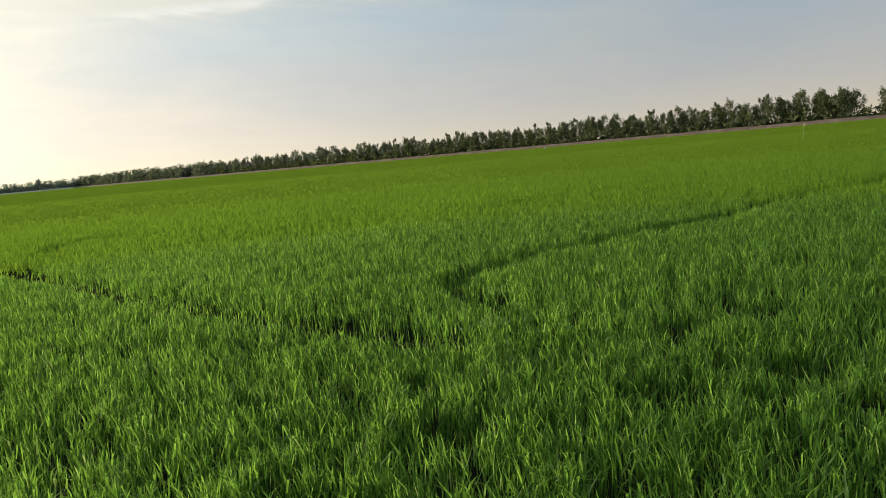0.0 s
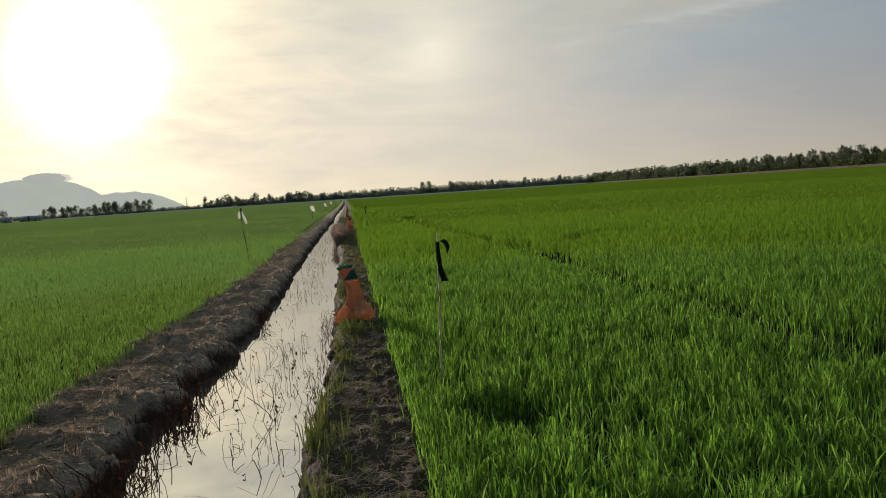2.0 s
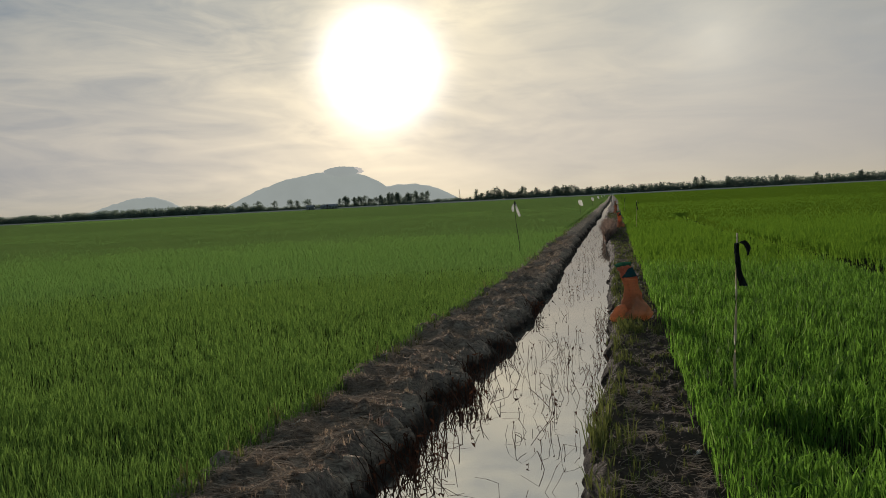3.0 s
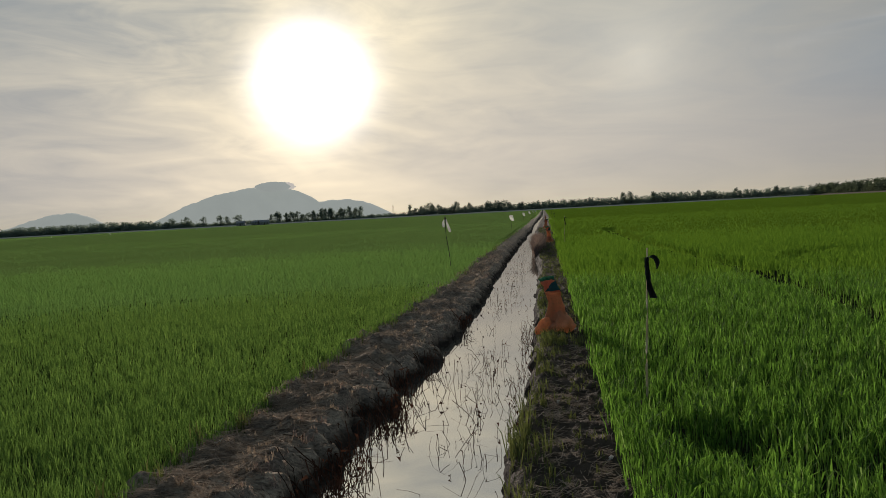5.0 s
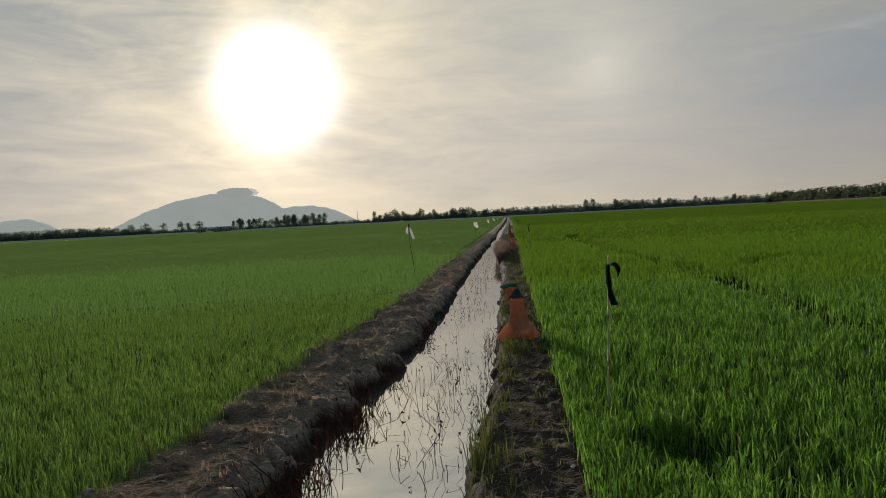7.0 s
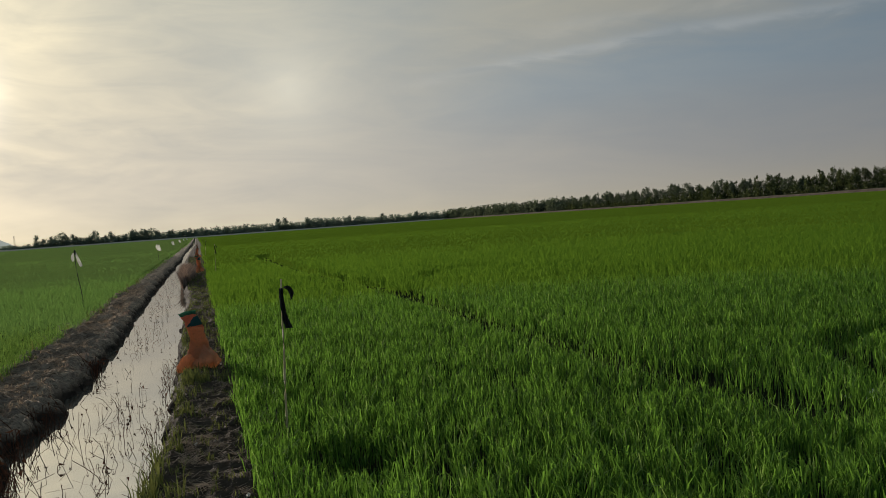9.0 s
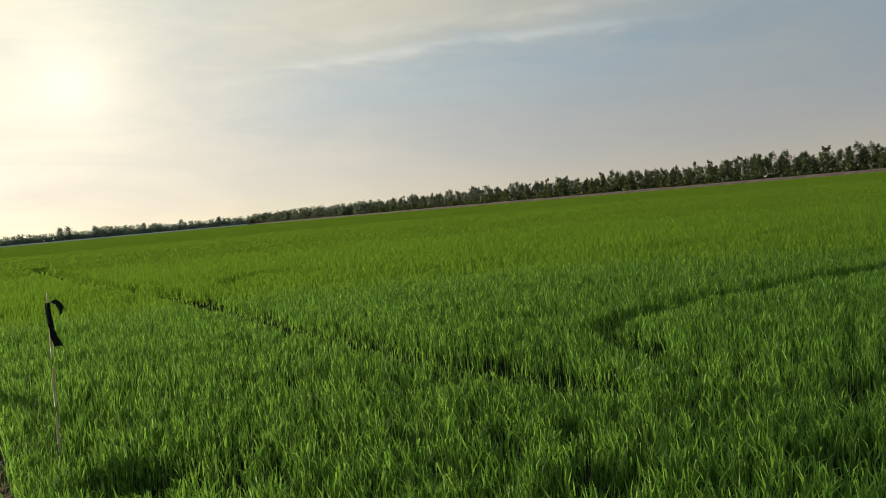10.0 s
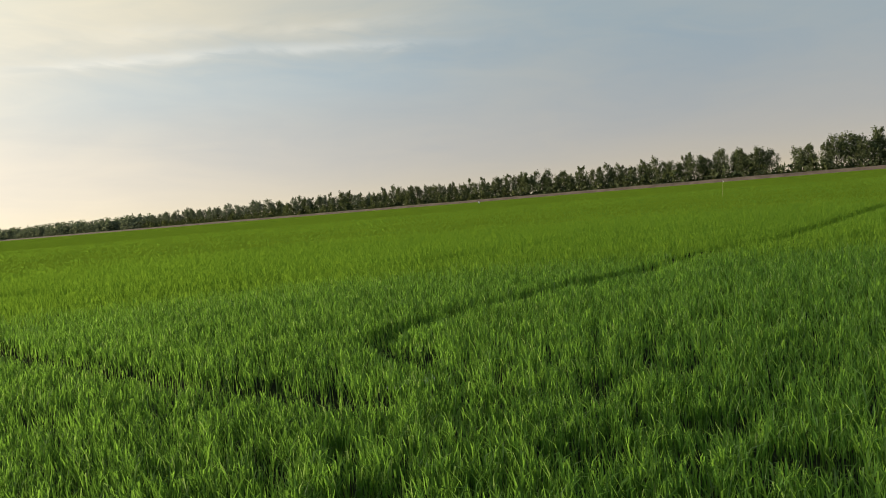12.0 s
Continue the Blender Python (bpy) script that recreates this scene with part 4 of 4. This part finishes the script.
def black_flag(m, label):
    ob = tagged(new("marker_flag"), label, "flag", "black flags in the rice")
    pts = [(0.002 * math.sin(k * 1.1), 0, -0.13 + k * 0.108) for k in range(13)]
    part("cane", tube(pts, [0.0092 - 0.0003 * k + (0.0015 if k == 6 else 0) for k in range(13)]), BAMBOO, ob, "thin bamboo cane")
    part("tail", strip([(0.004, -0.016, 1.10), (-0.004, -0.02, 1.07), (-0.006, -0.024, 1.02), (0.004, -0.026, 0.97), (0.012, -0.026, 0.92), (0.022, -0.028, 0.87), (0.034, -0.028, 0.83), (0.046, -0.028, 0.80)],
                       [0.03, 0.038, 0.031, 0.036, 0.030, 0.042, 0.048, 0.056], (1, 0.1, 0.05)), BLACK_CLOTH, ob)
    part("loop", strip([(-0.012, -0.01, 1.03), (-0.004, -0.012, 1.08), (0.012, -0.014, 1.10), (0.034, -0.014, 1.108), (0.055, -0.014, 1.096), (0.068, -0.014, 1.068), (0.074, -0.014, 1.04), (0.066, -0.012, 1.012)],
                       [0.036, 0.038, 0.034, 0.032, 0.036, 0.044, 0.050, 0.036], (0.7, 0.3, 0.65)), BLACK_CLOTH, ob)
    ob.matrix_world = m
    return ob


flag = black_flag(pose(0.698, 5.47, 0.0, 0, 2.2, 0), "black plastic strip tied to a thin cane in the rice")
for x, y, turn in ((0.80, 30.0, 20), (0.75, 56.0, -15), (0.8, 82.0, 30)):
    copy_thing(flag, pose(x, y, -0.02, 0, 2, turn))["label"] = "black plastic strip on a distant cane"


def white_flag(m, label):
    ob = tagged(new("white_marker_flag"), label, "flag", "white flags in the rice")
    part("cane", tube([(0.02 * math.sin(k * 0.6), 0, -0.15 + k * 0.14) for k in range(12)], [0.012 - 0.0004 * k for k in range(12)]), DARK_CANE, ob, "dark thin cane")
    part("knot", tube([(0, 0, 1.28), (0, 0, 1.31), (0, 0, 1.36), (0, 0, 1.40)], [0.014, 0.024, 0.024, 0.010]), DARK_CANE, ob, "dark tied knot")
    part("tail", strip([(-0.03, -0.02, 1.33), (-0.06, -0.02, 1.27), (-0.07, -0.02, 1.20), (-0.06, -0.02, 1.12)], [0.03, 0.06, 0.075, 0.05], (1, 0, 0.1)), WHITE_CLOTH, ob)
    part("tail", strip([(0.02, -0.03, 1.33), (0.04, -0.03, 1.22), (0.06, -0.03, 1.12), (0.09, -0.03, 1.02), (0.10, -0.03, 0.97)], [0.03, 0.055, 0.07, 0.085, 0.06], (1, 0, 0.1)), WHITE_CLOTH, ob)
    ob.matrix_world = m
    return ob


white_flag(pose(-2.62, 20.0, 0.0, 0, -3, 5), "white plastic strips tied to a dark cane")


def white_sheet(m, label):
    ob = tagged(new("white_sheet_flag"), label, "flag", "white flags in the rice")
    part("cane", tube([(0.015 * math.sin(k * 0.6), 0, -0.15 + k * 0.13) for k in range(11)], [0.013] * 11), DARK_CANE, ob, "dark thin cane")
    part("sheet", strip([(0.02, -0.02, 1.13), (0.0, -0.03, 1.0), (0.03, -0.03, 0.88), (0.08, -0.03, 0.76), (0.12, -0.03, 0.70)], [0.24, 0.31, 0.33, 0.29, 0.18], (1, 0, -0.15)), WHITE_CLOTH, ob)
    ob.matrix_world = m
    return ob


sheet_flag = white_sheet(pose(-2.40, 54.0, -0.02, 0, 2, 10), "white plastic sheet hung on a cane in the rice")
for x, y, turn in ((-2.42, 89.0, -20), (-2.4, 124.0, 10), (-2.3, 160.0, 60), (-2.2, 200.0, 0), (300 * math.sin(radians(-36.1)), 300 * math.cos(radians(-36.1)), 10),
                   (280 * math.sin(radians(-32.4)), 280 * math.cos(radians(-32.4)), 30), (300 * math.sin(radians(-26.5)), 300 * math.cos(radians(-26.5)), 10),
                   (300 * math.sin(radians(-24.0)), 300 * math.cos(radians(-24.0)), 20), (150 * math.sin(radians(53.6)), 150 * math.cos(radians(53.6)), -60)):
    copy_thing(sheet_flag, pose(x, y, -0.05 if abs(x) < 5 else -0.3, 0, 2, turn))["label"] = "white plastic sheet on a distant cane"


def white_stake(m):
    ob = tagged(new("white_stake"), "thin white stake with a scrap of film in the rice", "stake")
    part("stake", tube([(0.01 * k, 0, -0.15 + 0.16 * k) for k in range(9)], [0.006] * 9), BAMBOO, ob)
    part("film_scrap", strip([(0.08, -0.02, 1.22), (0.12, -0.02, 1.17), (0.14, -0.02, 1.10)], [0.09, 0.10, 0.05], (0.6, 0.8, 0.1)), WHITE_CLOTH, ob)
    ob.matrix_world = m


white_stake(pose(57.0 * math.sin(radians(71.8)), 57.0 * math.cos(radians(71.8)), 0, 0, 0, -70))


def box(x0, x1, y0, y1, z0, z1):
    bm = bmesh.new()
    bmesh.ops.create_cube(bm, size=1.0, matrix=Matrix.LocRotScale(((x0 + x1) / 2, (y0 + y1) / 2, (z0 + z1) / 2), None, (x1 - x0, y1 - y0, z1 - z0)))
    return bm


def farmhouse(m, wide, label):
    """A low house far off: walls, gable roof, door and two windows."""
    ob = tagged(new("farmhouse"), label, "house", "houses on the horizon")
    part("wall", box(-wide / 2, wide / 2, -3, 3, 0, 2.7), PLASTER, ob)
    bm = bmesh.new()
    prof = [(-3.6, 2.5), (0.0, 4.3), (3.6, 2.5), (3.6, 2.62), (0.0, 4.45), (-3.6, 2.62)]
    ends = [[bm.verts.new((x, py, pz)) for py, pz in prof] for x in (-wide / 2 - 0.5, wide / 2 + 0.5)]
    for k in range(6):
        bm.faces.new((ends[0][k], ends[0][(k + 1) % 6], ends[1][(k + 1) % 6], ends[1][k]))
    bm.faces.new(ends[0][::-1])
    bm.faces.new(ends[1])
    part("roof", bm, ROOF, ob)
    part("door", box(-0.5, 0.5, -3.06, -2.98, 0, 2.1), BARK, ob)
    for x in (-wide / 3, wide / 3):
        pane = part("window", box(x - 0.6, x + 0.6, -3.06, -2.98, 1.0, 2.1), STEEL, ob)
        part("sill", box(x - 0.7, x + 0.7, -3.12, -3.0, 0.92, 1.0), PLASTER, pane)
    ob.matrix_world = m


for az, wide, turn in ((-23.3, 7.0, 8), (-22.2, 6.0, -14), (-21.6, 8.0, 25)):
    farmhouse(pose(632 * math.tan(radians(az)), 632, 0.0, 0, 0, turn), wide, "low grey roofed farmhouse beyond the field")


def mast(m, high):
    """A slim three-legged lattice mast."""
    ob = tagged(new("lattice_mast"), "slim grey lattice mast on the horizon", "mast")
    foot = [(math.cos(a) * 0.9, math.sin(a) * 0.9) for a in (0.5, 2.6, 4.7)]
    for x, y in foot:
        part("leg", tube([(x, y, 0), (x * 0.25, y * 0.25, high)], [0.10, 0.06], 5), STEEL, ob)
    for k in range(8):
        f = 1 - 0.75 * k / 8
        a, b = foot[k % 3], foot[(k + 1) % 3]
        part("brace", tube([(a[0] * f, a[1] * f, high * k / 8), (b[0] * (f - 0.09), b[1] * (f - 0.09), high * (k + 1) / 8)], [0.05, 0.05], 4), STEEL, ob)
    ob.matrix_world = m


mast(pose(640 * math.tan(radians(-11.7)), 640, 0.0), 11.5)

# ---- dead reeds in the water ----


def reeds(name, cx, cy, sx, sy, n, tall, label, thick=1.0):
    """Broken stems: each a bent line of thin three-sided tubes."""
    V, F, c = [], [], 0
    for _ in range(n):
        x, y = rng.normal(cx, sx), rng.normal(cy, sy)
        lo, li, ri, ro = edges(np.array([y]))
        x = min(max(x, li[0] - 0.02), ri[0] + 0.02)
        z, az = -0.24, rng.uniform(0, 6.283)
        h, lean = tall * rng.uniform(0.3, 1.1), rng.uniform(0.0, 0.7 + 0.6 * (thick - 1))
        p0 = np.array([x, y, z])
        p1 = p0 + np.array([math.cos(az) * lean * h, math.sin(az) * lean * h, h])
        az2 = az + rng.normal(0, 0.5)
        l2 = h * rng.uniform(0.3, 0.9)
        drop = rng.uniform(-0.8, 0.9)
        p2 = p1 + np.array([math.cos(az2) * l2, math.sin(az2) * l2, drop * l2])
        p2[2] = max(p2[2], -0.21)
        sag = (p0 + p1) / 2 + rng.normal(0, 0.06, 3) * h
        pts = [p0, sag, p1, (p1 + p2) / 2 + rng.normal(0, 0.08, 3) * l2 * [1, 1, 0.3], p2] if rng.uniform() < 0.5 else [p0, sag, p1]
        rad = rng.uniform(0.0014, 0.0030) * thick
        for p in pts:
            V.append(np.array([[p[0] + rad * math.cos(k * 2.0944), p[1] + rad * math.sin(k * 2.0944), p[2] + (rad * 0.7 if k == 0 else 0)] for k in range(3)]))
        for s in range(len(pts) - 1):
            for k in range(3):
                a, b = c + s * 3 + k, c + s * 3 + (k + 1) % 3
                F += [[a, b, b + 3], [a, b + 3, a + 3]]
        c += 3 * len(pts)
        if rng.uniform() < 0.5:
            # a scrap of dead leaf hanging at the bend
            q = p1
            a1, a2 = rng.normal(0, 0.012 * thick, 3), rng.normal(0, 0.014 * thick, 3)
            V.append(np.stack([q, q + a1, q + a2 - np.array([0, 0, 0.02])]))
            F.append([c, c + 1, c + 2])
            c += 3
    return tagged(new(name, mesh_of(name, np.concatenate(V), np.array(F), REED)), label, "reeds", kind="stuff")


for cx, cy, sx, sy, n, tall in ((-1.40, 4.65, 0.10, 0.28, 115, 0.22), (-1.36, 5.8, 0.12, 0.24, 135, 0.22), (-1.42, 6.7, 0.08, 0.25, 55, 0.24), (-1.32, 7.7, 0.08, 0.25, 45, 0.22), (-1.24, 10.5, 0.06, 0.2, 55, 0.24), (-1.45, 4.0, 0.1, 0.25, 50, 0.2)):
    reeds("dead_reed_clump", cx, cy, sx, sy, n, tall, "tangle of dead brown reeds at the water's edge", 1.45)
for cx, cy, sx, sy, n, tall in ((-0.60, 5.1, 0.14, 0.5, 38, 0.17), (-0.66, 6.6, 0.15, 0.7, 52, 0.18), (-0.70, 8.2, 0.14, 0.7, 42, 0.17), (-1.0, 6.9, 0.04, 0.3, 6, 0.42), (-0.30, 6.6, 0.05, 0.8, 50, 0.15), (-0.28, 9.2, 0.05, 0.9, 80, 0.16), (-0.80, 13.0, 0.3, 1.6, 80, 0.13), (-0.75, 18.0, 0.28, 3.2, 130, 0.14), (-0.8, 25.0, 0.28, 4.0, 100, 0.14), (-0.8, 36.0, 0.25, 6.0, 70, 0.15)):
    reeds("dead_reeds", cx, cy, sx, sy, n, tall, "scattered broken reed stems standing in the water")

# ---- weeds and litter on the banks ----


def tufts(name, n, pick, tall, wide, mat, label, leaves=7, category="grass"):
    xs, ys = pick(n)
    V, F, c = [], [], 0
    zs = bank_height(xs, ys)
    for x, y, z in zip(xs, ys, zs):
        m = int(rng.integers(leaves - 3, leaves + 4))
        az = rng.uniform(0, 6.283, m)
        h = tall * rng.uniform(0.4, 1.15, m)
        ln = rng.uniform(0.1, 0.7, m) * h
        b = np.stack([x + rng.normal(0, 0.02, m), y + rng.normal(0, 0.02, m), np.full(m, z - 0.02)], 1)
        d = np.stack([np.cos(az), np.sin(az), np.zeros(m)], 1)
        s = np.stack([-np.sin(az), np.cos(az), np.zeros(m)], 1) * wide
        mid = b + d * ln[:, None] * 0.4 + np.stack([0 * h, 0 * h, h * 0.7], 1)
        tip = b + d * ln[:, None] * 1.2 + np.stack([0 * h, 0 * h, h], 1)
        V.append(np.stack([b - s, b + s, mid - s * 0.8, mid + s * 0.8, tip], 1).reshape(-1, 3))
        i = c + np.arange(m) * 5
        F.append(np.concatenate([np.stack([i, i + 1, i + 3], 1), np.stack([i, i + 3, i + 2], 1), np.stack([i + 2, i + 3, i + 4], 1)]))
        c += 5 * m
    return tagged(new(name, mesh_of(name, np.concatenate(V), np.concatenate(F), mat)), label, category, kind="stuff")


def inner_right(n):
    y = 2.5 + 14 * rng.uniform(0, 1, n) ** 1.3
    ri = edges(y)[2]
    return ri + 0.05 + np.abs(rng.normal(0, 0.13, n)), y


def all_right(n):
    y = 2.5 + 40 * rng.uniform(0, 1, n) ** 1.6
    lo, li, ri, ro = edges(y)
    return ri + (ro - ri) * rng.uniform(0.1, 1.0, n), y


def middle_right(n):
    y = 8 + 50 * rng.uniform(0, 1, n) ** 1.2
    lo, li, ri, ro = edges(y)
    return ri + (ro - ri) * rng.uniform(0.15, 1.0, n), y


def outer_left(n):
    y = 2.5 + 50 * rng.uniform(0, 1, n) ** 1.6
    lo, li, ri, ro = edges(y)
    return lo + np.abs(rng.normal(0, 0.10, n)), y


def left_thatch(n):
    y = 2.5 + 22 * rng.uniform(0, 1, n) ** 1.5
    lo, li, ri, ro = edges(y)
    return lo + 0.03 + (li - 0.12 - lo) * rng.uniform(0, 1, n), y


def left_lip(n):
    y = 2.5 + 22 * rng.uniform(0, 1, n) ** 1.4
    return edges(y)[1] - 0.10 + rng.normal(0, 0.07, n), y


def heap_spots(n):
    y = rng.uniform(24.5, 33.0, n)
    return edges(y)[2] + 0.02 + np.abs(rng.normal(0, 0.14, n)) * smooth(23, 29, y), y


def near_edge(n):
    y = rng.normal(4.6, 0.55, n)
    return edges(y)[2] + np.abs(rng.normal(0.04, 0.10, n)), y


def before_sack(n):
    return rng.normal(0.04, 0.09, n), rng.normal(8.25, 0.20, n)


tufts("bank_weeds", 190, inner_right, 0.12, 0.004, WEED, "tufts of pale green grass on the muddy bank")
tufts("bank_weeds", 30, near_edge, 0.21, 0.0045, WEED, "tall pale green grass at the water's edge", 6)
tufts("bank_weeds", 30, before_sack, 0.16, 0.0045, WEED, "tuft of pale grass in front of the sack", 6)
tufts("bank_weeds", 700, all_right, 0.075, 0.004, WEED, "tufts of pale green grass on the muddy bank", 5)
tufts("bank_weeds", 900, middle_right, 0.10, 0.006, WEED, "low dull grass on the trodden bank", 5)
tufts("bank_weeds", 200, outer_left, 0.16, 0.005, WEED, "tufts of pale green grass on the muddy bank", 6)
tufts("bank_thatch", 2000, left_thatch, 0.050, 0.0028, STRAW, "matted dead grass tufts on the ditch bank", 7, "straw")
tufts("bank_thatch", 260, left_lip, 0.065, 0.0028, DEAD_GRASS, "dead grass hanging over the ditch edge", 7, "straw")
tufts("dead_grass_heap", 620, heap_spots, 0.44, 0.012, DEAD_GRASS, "heap of dead brown grass at the water's edge", 8)


def litter(name, n, pick, label, lay=0.55, long=0.20):
    xs, ys = pick(n)
    zs = bank_height(xs, ys) + 0.012
    ln, az, tilt = rng.uniform(0.04, long, n), rng.normal(0.25, lay, n), rng.normal(0, 0.16, n)
    d = np.stack([np.cos(az) * ln, np.sin(az) * ln, tilt * ln], 1)
    s = np.stack([-np.sin(az), np.cos(az), 0 * az], 1) * rng.uniform(0.0012, 0.0034, (n, 1))
    p = np.stack([xs, ys, zs], 1)
    V = np.stack([p - d / 2 - s, p - d / 2 + s, p + d / 2 + s + [0, 0, 0.004], p + d / 2 - s + [0, 0, 0.004]], 1).reshape(-1, 3)
    i = np.arange(n) * 4
    return tagged(new(name, mesh_of(name, V, np.stack([i, i + 1, i + 2, i + 3], 1), STRAW)), label, "straw", kind="stuff")


def left_top(n):
    y = 2.5 + 24 * rng.uniform(0, 1, n) ** 1.5
    lo, li, ri, ro = edges(y)
    return lo + 0.05 + (li - 0.20 - lo - 0.05) * rng.uniform(0, 1, n), y


litter("straw_litter", 20000, left_top, "dry brown straw matted on the ditch bank")


def right_wisps(n):
    """Straw blown together in wisps on the trodden bank."""
    cy = 3.2 + 14 * rng.uniform(0, 1, 40) ** 1.5
    lo, li, ri, ro = edges(cy)
    cx = ri + (ro - ri) * rng.uniform(0.35, 0.95, 40)
    k = rng.integers(0, 40, n)
    return cx[k] + rng.normal(0, 0.05, n), cy[k] + rng.normal(0, 0.09, n)


litter("straw_litter", 2600, all_right, "dry straw scraps on the trodden mud bank", 1.5, 0.11)
litter("straw_litter", 2400, right_wisps, "wisps of pale straw on the trodden mud bank", 0.9, 0.13)


# ---- pale plastic scraps at the rice edge ----


def scrap(x, y, turn, size):
    bm = bmesh.new()
    grid = [[bm.verts.new(((i - 2) * size / 4, (j - 1.5) * size / 5, 0.012 * noise.noise(Vector((i * 0.9 + x, j * 0.9 + y, 0))) + 0.4 * size * (i / 4) ** 2)) for j in range(4)] for i in range(5)]
    for i in range(4):
        for j in range(3):
            bm.faces.new((grid[i][j], grid[i + 1][j], grid[i + 1][j + 1], grid[i][j + 1]))
    bmesh.ops.solidify(bm, geom=bm.faces[:], thickness=0.002)
    ob = part("plastic_scrap", bm, WHITE_CLOTH)
    ob.matrix_world = pose(x, y, float(bank_height(np.array([x]), np.array([y]))[0]) + 0.004, 0, 0, turn)
    tagged(ob, "crumpled scrap of white plastic on the muddy bank", "scrap", "scraps on the banks")


for x, y, turn, size in ((-2.24, 6.6, 20, 0.06), (-2.26, 7.0, 80, 0.05), (-2.2, 7.6, 140, 0.05), (-2.25, 4.6, 10, 0.06), (-2.3, 5.2, 60, 0.04), (0.33, 4.4, 30, 0.05), (0.05, 5.6, 70, 0.035)):
    scrap(x, y, turn, size)
